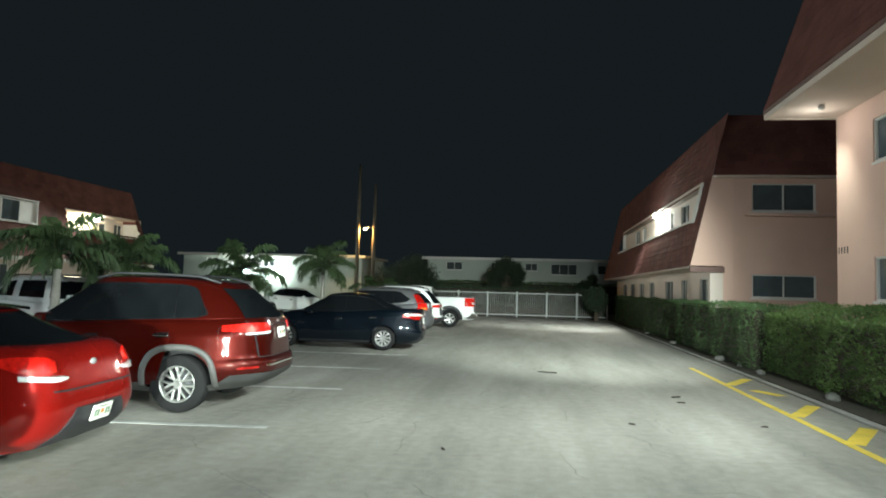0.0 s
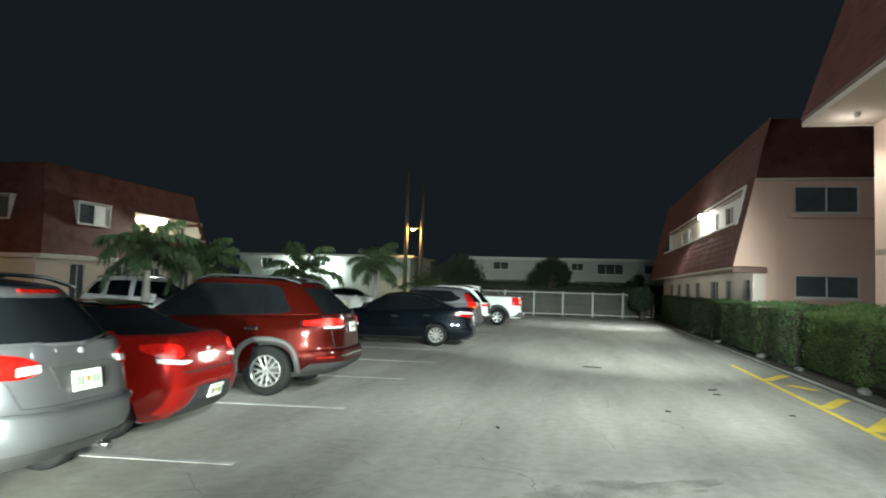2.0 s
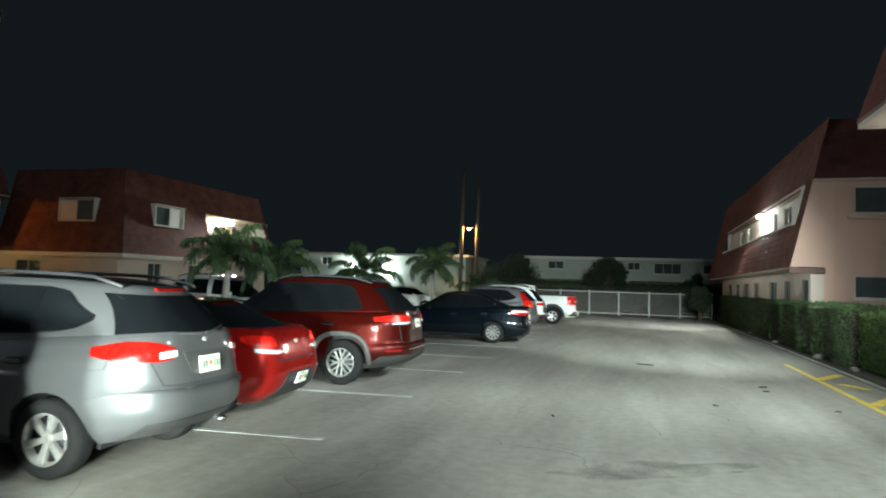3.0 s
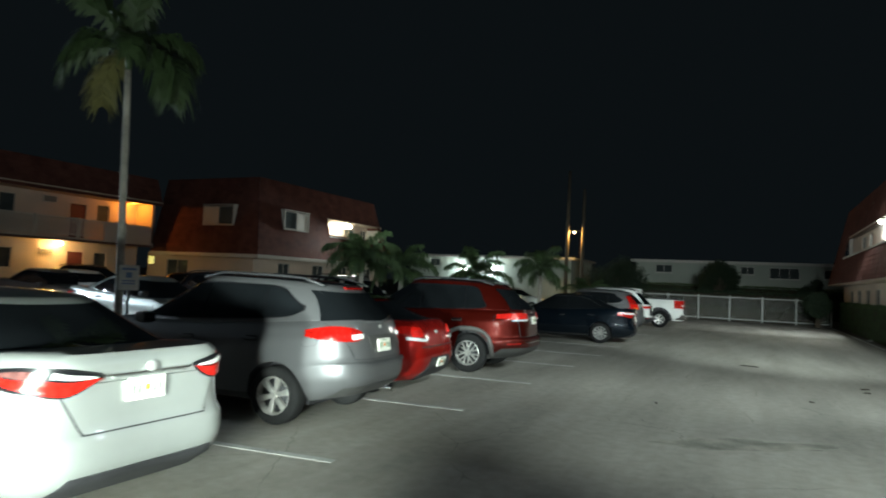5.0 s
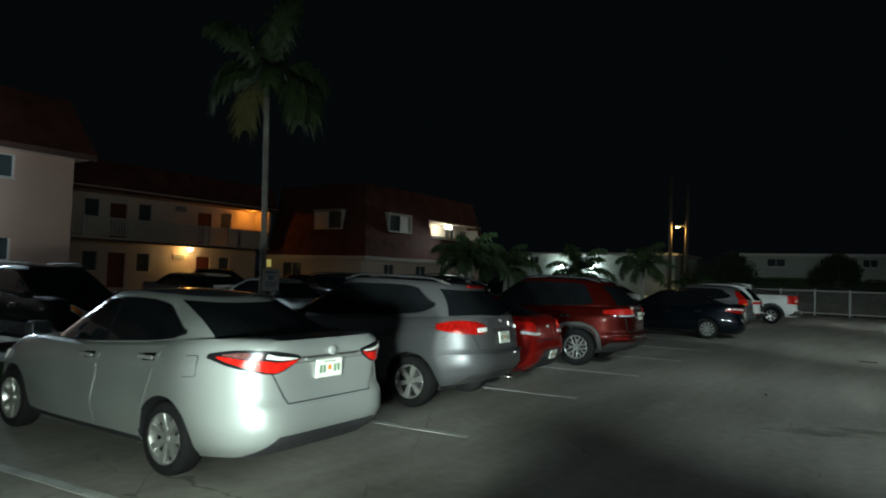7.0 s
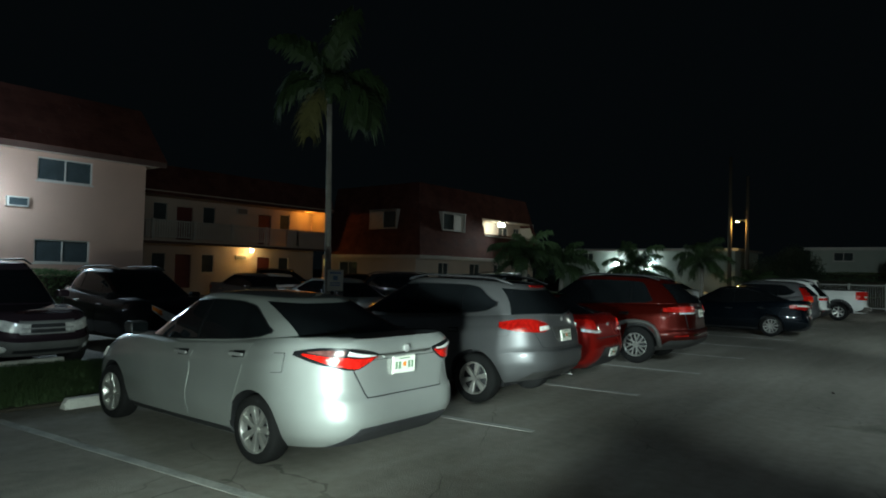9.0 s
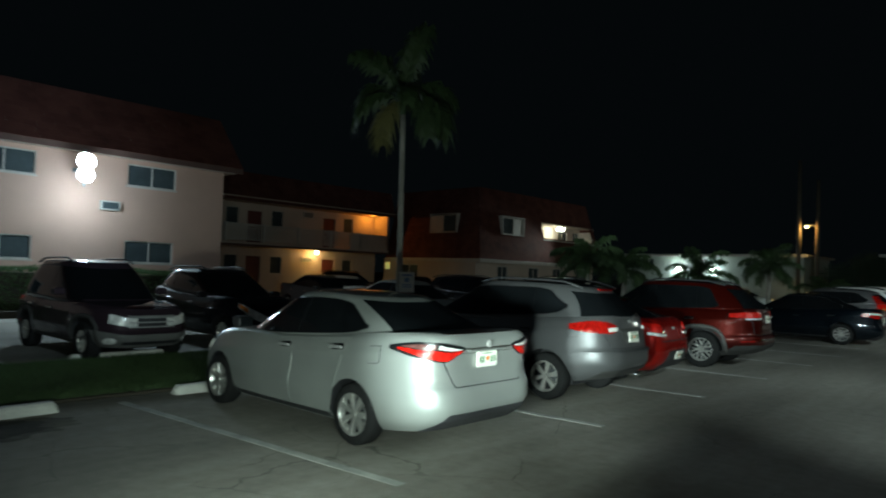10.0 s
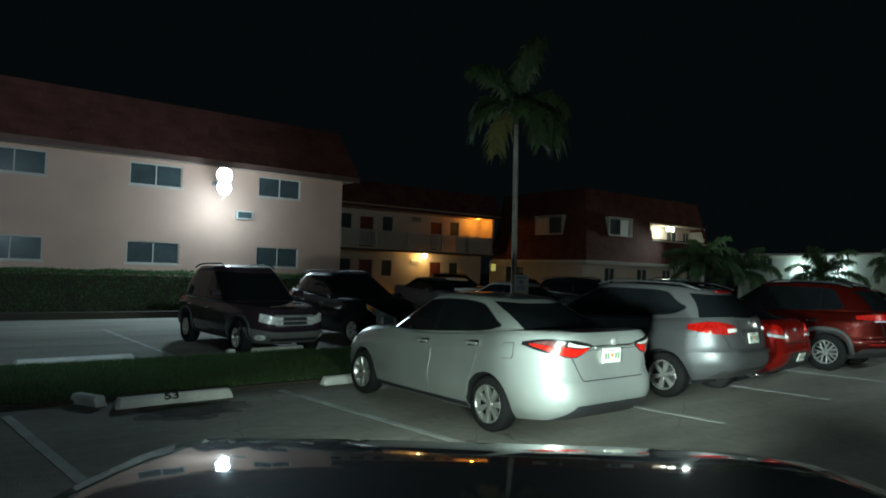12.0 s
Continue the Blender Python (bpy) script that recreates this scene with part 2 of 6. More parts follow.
def part(name, bm, mat=None, parent=None, label="", smooth=False):
    """One mesh object from a bmesh (freed) or a mesh, under a thing or a part."""
    if isinstance(bm, bmesh.types.BMesh):
        me = bpy.data.meshes.new(name)
        bm.to_mesh(me)
        bm.free()
        me.materials.append(mat)
        if smooth:
            me.polygons.foreach_set("use_smooth", [True] * len(me.polygons))
    else:
        me = bm
    ob = new(name, me)
    ob.parent = parent
    if label:
        ob["label"] = label
    return ob


def thing(name, label, category, at=None, group="", kind=""):
    ob = new(name)
    ob.empty_display_size = 0.3
    if at is not None:
        ob.matrix_world = at
    return tagged(ob, label, category, group, kind)


def add_box(bm, lo, hi, bevel=0.0, m=None):
    """A box from corner to corner, with softened edges."""
    lo, hi = Vector(lo), Vector(hi)
    r = bmesh.ops.create_cube(bm, size=1)
    vs = r["verts"]
    for v in vs:
        v.co = Vector([(lo[i] + hi[i]) / 2 + v.co[i] * (hi[i] - lo[i]) for i in range(3)])
    if bevel:
        es = list({e for v in vs for e in v.link_edges})
        r = bmesh.ops.bevel(bm, geom=es, offset=bevel, segments=2, affect="EDGES", profile=0.5)
        vs = list({v for f in r["faces"] for v in f.verts} | {v for v in vs if v.is_valid})
    if m is not None:
        for v in vs:
            v.co = m @ v.co
    return vs


def box(lo, hi, bevel=0.0, m=None):
    bm = bmesh.new()
    add_box(bm, lo, hi, bevel, m)
    return bm


def tube_mesh(name, points, radii, mat, sides=8):
    """A tapered tube along points."""
    verts, faces = [], []
    n = len(points)
    for i, (p, r) in enumerate(zip(points, radii)):
        p = Vector(p)
        d = (Vector(points[min(i + 1, n - 1)]) - Vector(points[max(i - 1, 0)])).normalized()
        a = d.orthogonal().normalized() if abs(d.z) < 0.95 else Vector((1, 0, 0))
        a = (a - d * a.dot(d)).normalized()
        c = d.cross(a)
        for k in range(sides):
            t = 2 * math.pi * k / sides
            verts.append(p + a * math.cos(t) * r + c * math.sin(t) * r)
    for i in range(n - 1):
        for k in range(sides):
            k2 = (k + 1) % sides
            faces.append((i * sides + k, i * sides + k2, (i + 1) * sides + k2, (i + 1) * sides + k))
    faces.append(tuple(range(sides))[::-1])
    faces.append(tuple((n - 1) * sides + k for k in range(sides)))
    return mesh_of(name, verts, faces, mat, True)


# ---------------------------------------------------------------- ground
part("ground", box((-1500, -1500, -0.6), (1500, 1500, -0.015)), SOIL)
tagged(bpy.data.objects["ground"], "dark bare ground around the lot", "ground", kind="structure")
part("road", box((-34.0, -30, -0.3), (4.46, 47.0, 0.0)), ASPHALT)
tagged(bpy.data.objects["road"], "worn light grey asphalt parking lot with cracks and stains", "pavement", kind="structure")
STALLS = [-10.2, -6.9, -3.65, -0.25, 3.15, 6.3, 9.35, 12.55, 15.5, 18.6, 21.8, 25.3, 28.9, 32.5]


def strip(name, a, b, width, mat, label, rise=0.004):
    """A painted stripe on the ground from a to b."""
    a, b = Vector((*a, 0)), Vector((*b, 0))
    d = (b - a).normalized()
    s = Vector((-d.y, d.x, 0)) * width / 2
    n = max(2, int((b - a).length / 0.35))
    rnd = random.Random(int((a.x * 31 + a.y * 17) * 10))
    verts, faces = [], []
    for i in range(n + 1):
        p = a.lerp(b, i / n)
        for k in (-1, 1):
            w = s * k * (1 + rnd.uniform(-0.12, 0.06))
            verts += [p + w + Vector((0, 0, rise)), p + w + Vector((0, 0, -0.01))]
    for i in range(n):
        j = i * 4
        faces += [(j, j + 2, j + 6, j + 4), (j, j + 4, j + 5, j + 1), (j + 2, j + 3, j + 7, j + 6)]
    ob = part(name, mesh_of(name, verts, faces, mat))
    return tagged(ob, label, "road marking", kind="structure")


for y in STALLS:
    strip("parking_line", (-8.2, y - 0.23), (-3.45, y + 0.22), 0.11, LINE_WHITE, "worn white parking line painted on the asphalt")
for y in (-7.2, -4.05, -0.85, 2.2, 5.3, 8.4, 11.5, 14.6, 17.7, 20.8):
    strip("parking_line", (-18.6, y), (-12.2, y + 0.1), 0.11, LINE_WHITE, "faded white parking line painted on the asphalt")
strip("yellow_line", (3.60, -6), (3.60, 18.6), 0.12, LINE_YELLOW, "yellow edge line painted along the lane")
for y in (3.1, 4.9, 6.7, 8.5, 10.35, 12.15, 15.5):
    strip("yellow_hatch", (3.66, y + 0.12), (4.34, y + 1.25), 0.22, LINE_YELLOW, "slanted yellow hatch bar beside the edge line", 0.005)
strip("yellow_hatch", (3.92, 15.0), (4.24, 14.4), 0.20, LINE_YELLOW, "broken worn yellow hatch bar beside the edge line", 0.005)


# ---------------------------------------------------------------- buildings
def opening_wall(name, along, height, thick, holes, mat, parent, base=0.0):
    """A wall in the local x-z plane, its outer face at y = 0 and its body behind it, with holes (x0, x1, z0, z1) cut right through."""
    xs = sorted({0.0, along, *[h[0] for h in holes], *[h[1] for h in holes]})
    zs = sorted({base, height, *[h[2] for h in holes], *[h[3] for h in holes]})
    inside = lambda x, z: any(h[0] < x < h[1] and h[2] < z < h[3] for h in holes)
    verts, faces, seen = [], [], {}

    def vert(x, y, z):
        k = (round(x, 4), y, round(z, 4))
        if k not in seen:
            seen[k] = len(verts)
            verts.append(k)
        return seen[k]

    cell = {}
    for i in range(len(xs) - 1):
        for j in range(len(zs) - 1):
            cell[i, j] = not inside((xs[i] + xs[i + 1]) / 2, (zs[j] + zs[j + 1]) / 2)
    for (i, j), full in cell.items():
        if not full:
            continue
        a, b, c, d = xs[i], xs[i + 1], zs[j], zs[j + 1]
        faces.append([vert(a, 0, c), vert(b, 0, c), vert(b, 0, d), vert(a, 0, d)])
        faces.append([vert(a, thick, c), vert(a, thick, d), vert(b, thick, d), vert(b, thick, c)])
        for (di, dj), (p, q) in (((-1, 0), ((a, c), (a, d))), ((1, 0), ((b, d), (b, c))), ((0, -1), ((b, c), (a, c))), ((0, 1), ((a, d), (b, d)))):
            if not cell.get((i + di, j + dj), False):
                faces.append([vert(p[0], 0, p[1]), vert(q[0], 0, q[1]), vert(q[0], thick, q[1]), vert(p[0], thick, p[1])])
    return part(name, mesh_of(name, verts, faces, mat), None, parent)


def window(parent, m, wide, high, panes=2, frame_mat=None, depth=0.07, sill=True, label="white framed sliding window with dark panes", glass=None):
    """A sliding window: a frame with mullions, a pane in each field, a sill. Local x along the wall, y into it, z up from its foot."""
    fm = frame_mat or TRIM
    t = 0.042
    bm = bmesh.new()
    for lo, hi in (((0, 0), (t, high)), ((wide - t, 0), (wide, high)), ((t, 0), (wide - t, t)), ((t, high - t), (wide - t, high))):
        add_box(bm, (lo[0], -0.02, lo[1]), (hi[0], depth, hi[1]), 0.006)
    for k in range(1, panes):
        x = wide * k / panes
        add_box(bm, (x - t / 2, -0.01, t), (x + t / 2, depth, high - t), 0.005)
    ob = part("window", bm, fm, parent, label)
    ob.matrix_local = m
    for k in range(panes):
        a, b = wide * k / panes, wide * (k + 1) / panes
        part("pane", box((a + t * 0.45, 0.03 + 0.012 * (k % 2), t * 0.9), (b - t * 0.45, 0.04 + 0.012 * (k % 2), high - t * 0.9)), glass or WINDOW, ob)
    if sill:
        part("sill", box((-0.05, -0.06, -0.055), (wide + 0.05, depth * 0.6, -0.004), 0.01), fm, ob)
    return ob


def shingle_slope(name, a, b, up_a, up_b, parent, course=0.22, holes=()):
    """Lapped courses of shingles between the foot line a-b and the head line up_a-up_b; holes in (s0, s1, t0, t1) of the slope."""
    a, b, up_a, up_b = (Vector(v) for v in (a, b, up_a, up_b))
    rows = max(2, int((up_a - a).length / course))
    nrm = (b - a).cross(up_a - a).normalized()
    verts, faces = [], []
    rnd = random.Random(7)
    for r in range(rows):
        t0, t1 = r / rows, (r + 1.12) / rows
        p0, q0, p1, q1 = a.lerp(up_a, t0), b.lerp(up_b, t0), a.lerp(up_a, min(1, t1)), b.lerp(up_b, min(1, t1))
        n = max(1, int((q0 - p0).length / 0.42))
        cuts = [0.0] + sorted(min(0.999, max(0.001, (k + rnd.uniform(-0.25, 0.25) + 0.5 * (r % 2)) / n)) for k in range(1, n)) + [1.0]
        for s0, s1 in zip(cuts[:-1], cuts[1:]):
            if s1 - s0 < 1e-4:
                continue
            if any(h[0] < (s0 + s1) / 2 < h[1] and h[2] < (r + 0.5) / rows < h[3] for h in holes):
                continue
            lift = nrm * (0.014 + rnd.uniform(-0.004, 0.006))
            drop = (p0 - p1) * rnd.uniform(-0.03, 0.05)
            i = len(verts)
            c = [p0.lerp(q0, s0) + drop, p0.lerp(q0, s1) + drop, p1.lerp(q1, s1), p1.lerp(q1, s0)]
            verts += [c[0] + lift, c[1] + lift, c[2] + nrm * 0.006, c[3] + nrm * 0.006, c[0], c[1]]
            faces += [(i, i + 1, i + 2, i + 3), (i + 4, i + 5, i + 1, i)]
    ob = part(name, mesh_of(name, verts, faces, SHINGLE), None, parent)
    tagged(ob, kind="stuff")
    return ob


def plate_mesh(name, corners, thick, mat, parent):
    """A flat board through four corners, thickened downwards along its normal."""
    c = [Vector(v) for v in corners]
    n = (c[1] - c[0]).cross(c[3] - c[0]).normalized() * thick
    verts = c + [v - n for v in c]
    faces = [(0, 1, 2, 3), (7, 6, 5, 4)] + [(i, i + 4, (i + 1) % 4 + 4, (i + 1) % 4) for i in range(4)]
    return part(name, mesh_of(name, verts, faces, mat), None, parent)


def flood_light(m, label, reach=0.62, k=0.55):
    """A twin wall flood lamp: a back box, two hooded heads with lit lenses. The near block's two are added for fill."""
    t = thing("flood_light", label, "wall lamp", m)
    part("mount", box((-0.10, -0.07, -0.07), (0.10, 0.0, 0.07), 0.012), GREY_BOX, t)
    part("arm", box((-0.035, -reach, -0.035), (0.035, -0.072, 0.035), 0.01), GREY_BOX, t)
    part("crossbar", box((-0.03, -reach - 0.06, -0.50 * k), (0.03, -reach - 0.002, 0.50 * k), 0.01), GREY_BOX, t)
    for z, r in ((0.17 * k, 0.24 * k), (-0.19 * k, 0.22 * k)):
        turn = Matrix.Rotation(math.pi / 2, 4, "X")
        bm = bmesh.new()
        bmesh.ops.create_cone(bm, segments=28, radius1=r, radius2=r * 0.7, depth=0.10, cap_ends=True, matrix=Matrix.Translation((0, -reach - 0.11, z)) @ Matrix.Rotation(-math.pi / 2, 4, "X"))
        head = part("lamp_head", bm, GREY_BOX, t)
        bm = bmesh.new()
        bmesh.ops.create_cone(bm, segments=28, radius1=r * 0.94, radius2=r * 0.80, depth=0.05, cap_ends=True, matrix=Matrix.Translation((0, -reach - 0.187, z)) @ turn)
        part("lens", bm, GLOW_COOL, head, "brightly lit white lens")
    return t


def left_block():
    """The long two-storey stucco block whose blank side with windows faces the lot."""
    X, Y0, Y1, EAVE = -24.0, -16.0, 9.3, 5.48
    h = thing("apartment_building", "two-storey salmon stucco apartment block with a red shingle mansard", "building", pose(X, Y0, 0, 0, 0, 90))
    cols = [y - Y0 for y in (-13.2, -8.4, -3.48, 0.83, 5.56)]
    holes = [(c, c + 1.79, z, z + 0.79) for c in cols for z in (1.8, 4.59)]
    opening_wall("wall", Y1 - Y0, EAVE + 0.06, 0.25, holes, PINK, h)
    for c in cols:
        for z in (1.8, 4.59):
            window(h, pose(c, 0.05, z), 1.79, 0.79)
    part("wall", box((0.0, 0.25, 0), (0.25, 11.0, EAVE)), PINK, h)
    part("wall", box((Y1 - Y0 - 0.25, 0.25, 0), (Y1 - Y0, 11.0, EAVE)), PINK, h)
    L = Y1 - Y0
    part("soffit", box((-0.45, -0.55, EAVE + 0.07), (L + 0.45, 11.0, EAVE + 0.16)), SOFFIT, h)
    part("fascia", box((-0.5, -0.60, EAVE + 0.02), (L + 0.5, -0.555, EAVE + 0.24), 0.01), FASCIA, h)
    shingle_slope("roof", (-0.5, -0.62, EAVE + 0.22), (L + 0.5, -0.62, EAVE + 0.22), (0.1, 0.35, 7.7), (L - 0.1, 0.35, 7.7), h)
    shingle_slope("roof", (L + 0.5, -0.62, EAVE + 0.22), (L + 0.5, 11.0, EAVE + 0.22), (L - 0.1, 0.35, 7.7), (L - 0.1, 11.0, 7.7), h)
    part("roof_deck", box((0.1, 0.36, 7.5), (L - 0.1, 11.0, 7.69)), KERB, h)
    vent = part("wall_vent", box((20.65, -0.16, 3.62), (21.3, 0.0, 3.95), 0.015), TRIM, h, "small boxed wall air conditioner")
    part("grille", box((20.71, -0.175, 3.67), (21.24, -0.162, 3.90)), WINDOW, vent)
    flood_light(pose(X - 0.002, 3.82, 4.90, 0, 0, 90), "bright twin flood light under the eave of the salmon wall", 0.85, 1.25)


def wing():
    """The galleried wing across the far end of the left lot."""
    X, Y0, Y1 = -35.6, 8.0, 28.9
    L = Y1 - Y0
    h = thing("apartment_building", "two-storey cream gallery wing with balcony rail and red doors", "building", pose(X, Y0, 0, 0, 0, 90))
    doors = [(y - Y0, 1.05) for y in (18.07, 24.0, 12.4)]
    wins = [(y - Y0, 0.88) for y in (16.58, 19.84, 25.78, 14.4)]
    holes = [(x, x + w, z, z + 2.05) for x, w in doors for z in (0.45, 3.35)] + [(x, x + w, z, z + 1.15) for x, w in wins for z in (1.40, 4.40)]
    back = opening_wall("wall", L, 6.0, 0.22, holes, CREAM, h)
    back.location = (0, 1.45, 0)
    for x, w in doors:
        for z in (0.45, 3.35):
            d = part("door", box((0.02, 0.06, 0.0), (w - 0.02, 0.11, 2.03), 0.008), DARK_DOOR, h, "dark red panel door")
            d.location = (x, 1.45, z)
            part("door_handle", box((w - 0.14, 0.02, 0.98), (w - 0.09, 0.058, 1.04), 0.01), CHROME, d)
    for x, w in wins:
        for z in (1.40, 4.40):
            window(h, pose(x, 1.5, z), w, 1.15, 1)
    for x in (22.25 - Y0,):
        for z, hh in ((2.26, 0.34), (5.28, 0.42)):
            v = part("wall_vent", box((x, 1.36, z), (x + 0.85, 1.448, z + hh), 0.01), TRIM, h, "wall air conditioner grille")
            part("grille", box((x + 0.06, 1.35, z + 0.05), (x + 0.79, 1.358, z + hh - 0.05)), GREY_BOX, v)
    part("gallery_floor", box((0, -0.05, 3.10), (L, 1.448, 3.32), 0.01), CREAM, h)
    part("band", box((0, -0.075, 3.06), (L, -0.052, 3.20), 0.004), FASCIA, h)
    part("gallery_ceiling", box((0, -0.05, 5.86), (L, 1.448, 5.98)), SOFFIT, h)
    n = int(L / 2.6)
    for i in range(n + 1):
        x = 0.08 + (L - 0.16) * i / n
        part("post", box((x - 0.08, 0.0, 3.32), (x + 0.08, 0.16, 4.48), 0.01), TRIM, h)
    part("rail", box((0, 0.03, 4.36), (L, 0.13, 4.44), 0.012), TRIM, h)
    part("rail", box((0, 0.03, 3.42), (L, 0.13, 3.48), 0.012), TRIM, h)
    me = bpy.data.meshes.new("baluster")
    bm = box((0, 0.06, 3.48), (0.075, 0.10, 4.36))
    bm.to_mesh(me)
    bm.free()
    me.materials.append(TRIM)
    x = 0.3
    while x < 25.2 - Y0:
        part("baluster", me, None, h).location = (x, 0, 0)
        x += 0.155
    part("parapet", box((25.32 - Y0, 0.0, 3.325), (L - 0.205, 0.12, 4.35)), CREAM, h, "solid stucco parapet at the end of the gallery")
    part("wall", box((L - 0.2, 0.0, 3.32), (L, 1.448, 5.86)), CREAM, h)
    shingle_slope("roof", (-0.2, -0.5, 5.80), (L + 0.2, -0.5, 5.80), (-0.2, 0.15, 7.6), (L + 0.2, 0.15, 7.6), h)
    part("roof_deck", box((0, 0.2, 7.4), (L, 8.0, 7.58)), KERB, h)
    part("soffit", box((-0.2, -0.5, 5.985), (L + 0.2, 1.4, 6.05)), SOFFIT, h)
    lampt = thing("porch_lamp", "lit amber globe porch lamp on the gallery underside", "wall lamp", pose(X - 1.0, 23.2, 3.09))
    bm = bmesh.new()
    bmesh.ops.create_uvsphere(bm, u_segments=16, v_segments=10, radius=0.13, matrix=pose(0, 0, -0.16))
    part("globe", bm, GLOW_WARM, lampt, "glowing amber glass globe", True)
    part("cap", box((-0.08, -0.08, -0.05), (0.08, 0.08, 0.0), 0.015), PLASTIC, lampt)


def dormer(parent, m, wide, high, slope=0.23, leaf=0):
    """A window set upright in the mansard, with white cheeks and a flat hood."""
    w = window(parent, m, wide, high, 2, TRIM, 0.10)
    x0 = 0.05 if leaf == 0 else wide / 2 + 0.03
    part("blind", box((x0, 0.008, 0.05), (x0 + wide / 2 - 0.08, 0.024, high - 0.05), 0.004), TRIM, w, "drawn pale blind")
    for x in (-0.06, wide + 0.004):
        verts = [(x, -0.03, -0.05), (x, 0.06, -0.05), (x, 0.06 + slope * high, high + 0.06), (x, -0.03, high + 0.06)]
        verts += [(v[0] + 0.055, v[1], v[2]) for v in verts]
        part("cheek", mesh_of("cheek", verts, [(0, 3, 2, 1), (4, 5, 6, 7), (0, 1, 5, 4), (1, 2, 6, 5), (2, 3, 7, 6), (3, 0, 4, 7)], TRIM), None, w)
    part("hood", box((-0.08, -0.10, high + 0.064), (wide + 0.08, 0.10 + slope * high, high + 0.11), 0.01), TRIM, w)
    return w


def red_block():
    """The block whose whole upper storey is a red shingle mansard."""
    X, Y0, Y1, FOOT, TOP = -27.2, 29.4, 45.6, 2.82, 7.85
    L, D = Y1 - Y0, 9.2
    s = 0.235
    rise = TOP - FOOT
    h = thing("apartment_building", "two-storey block clad in red shingle mansard over cream walls", "building", pose(X, Y0, 0, 0, 0, 90))
    # ground floor, set back under the mansard
    slid = [(2.4, 1.15), (6.1, 1.3), (9.3, 1.15), (12.6, 1.3)]
    gw = opening_wall("wall", L - 1.0, FOOT, 0.22, [(x, x + w, 0.4, 2.45) for x, w in slid], CREAM, h)
    gw.location = (0.505, 0.75, 0)
    for x, w in slid:
        window(h, pose(x + 0.5, 0.80, 0.4), w, 2.05, 2, sill=False, label="sliding glass door in a white frame")
    # side wall towards the lot's near end
    side = opening_wall("wall", D, FOOT, 0.22, [(1.8, 3.7, 0.4, 2.4)], CREAM, h)
    side.matrix_local = pose(0.5, D + 0.757, 0, 0, 0, -90)
    w = window(h, pose(0.55, D + 0.75 - 1.8, 0.4, 0, 0, -90), 1.9, 2.0, 2, sill=False)
    part("band", box((-0.06, -0.07, FOOT - 0.18), (L + 0.06, 0.0, FOOT + 0.06), 0.01), TRIM, h, "white timber band under the shingles")
    part("band", box((-0.06, 0.003, FOOT - 0.18), (0.0, D, FOOT + 0.06), 0.01), TRIM, h)
    part("soffit", box((0.002, 0.002, FOOT - 0.05), (L, D, FOOT - 0.01)), SOFFIT, h)
    op = ((37.4 - Y0) / L, (45.0 - Y0) / L, (4.62 - FOOT) / rise, (5.86 - FOOT) / rise)
    shingle_slope("mansard", (0, 0, FOOT), (L, 0, FOOT), (s * rise, s * rise, TOP), (L - s * rise, s * rise, TOP), h, holes=[(op[0], op[1], op[2], op[3])])
    shingle_slope("mansard", (0, D, FOOT), (0, 0, FOOT), (s * rise, D, TOP), (s * rise, s * rise, TOP), h)
    shingle_slope("mansard", (L, 0, FOOT), (L, D, FOOT), (L - s * rise, s * rise, TOP), (L - s * rise, D, TOP), h)
    part("roof_deck", box((s * rise, s * rise + 0.01, TOP - 0.15), (L - s * rise, D, TOP - 0.02)), KERB, h)
    # backing of the slope, with the gallery recess left open
    y0, y1 = op[0] * L - 0.06, op[1] * L + 0.06
    gw = opening_wall("gallery_wall", y1 - y0, 5.95, 0.15, [(1.2, 2.1, 3.1, 5.2), (4.3, 5.7, 4.55, 5.55), (6.6, 7.5, 4.7, 5.6)], CREAM, h, 3.0)
    gw.location = (y0, 2.0, 0)
    for x, z, w_, hh in ((1.2, 3.1, 0.9, 2.1), (4.3, 4.55, 1.4, 1.0), (6.6, 4.7, 0.9, 0.9)):
        window(h, pose(y0 + x, 2.04, z), w_, hh, 2 if hh < 1.5 else 1)
    part("gallery_floor", box((y0, 0.25, 3.0), (y1, 1.998, 3.12)), SOFFIT, h)
    part("gallery_ceiling", box((y0, 0.72, 5.87), (y1, 1.998, 5.95)), SOFFIT, h)
    part("parapet_cap", box((y0, s * (4.62 - FOOT) - 0.06, 4.56), (y1, s * (4.62 - FOOT) + 0.16, 4.64), 0.01), TRIM, h)
    for x in (y0, y1 - 0.12):
        part("jamb", box((x, 0.74, 4.64), (x + 0.12, 1.998, 5.87)), TRIM, h)
    yl = s * (4.66 - FOOT)
    dormer(h, pose(32.25 - Y0, yl - 0.05, 4.72), 2.5, 1.15, leaf=1)
    dormer(h, pose(yl - 0.05, 4.95, 4.72, 0, 0, -90), 2.45, 1.2)
    lamp_t = thing("gallery_lamp", "lit gallery lamp under the ceiling of the red block", "ceiling lamp", pose(X - 1.05, 40.6, 5.83))
    part("housing", box((-0.22, -0.26, -0.05), (0.22, 0.26, 0.03), 0.015), TRIM, lamp_t)
    part("lens", box((-0.20, -0.24, -0.33), (0.20, 0.24, -0.055), 0.05), GLOW_BULB, lamp_t, "glowing lamp lens")


GALLERY_WINDOWS = ((3.5, 1.5), (5.85, 1.1), (12.8, 0.65), (14.7, 1.25))


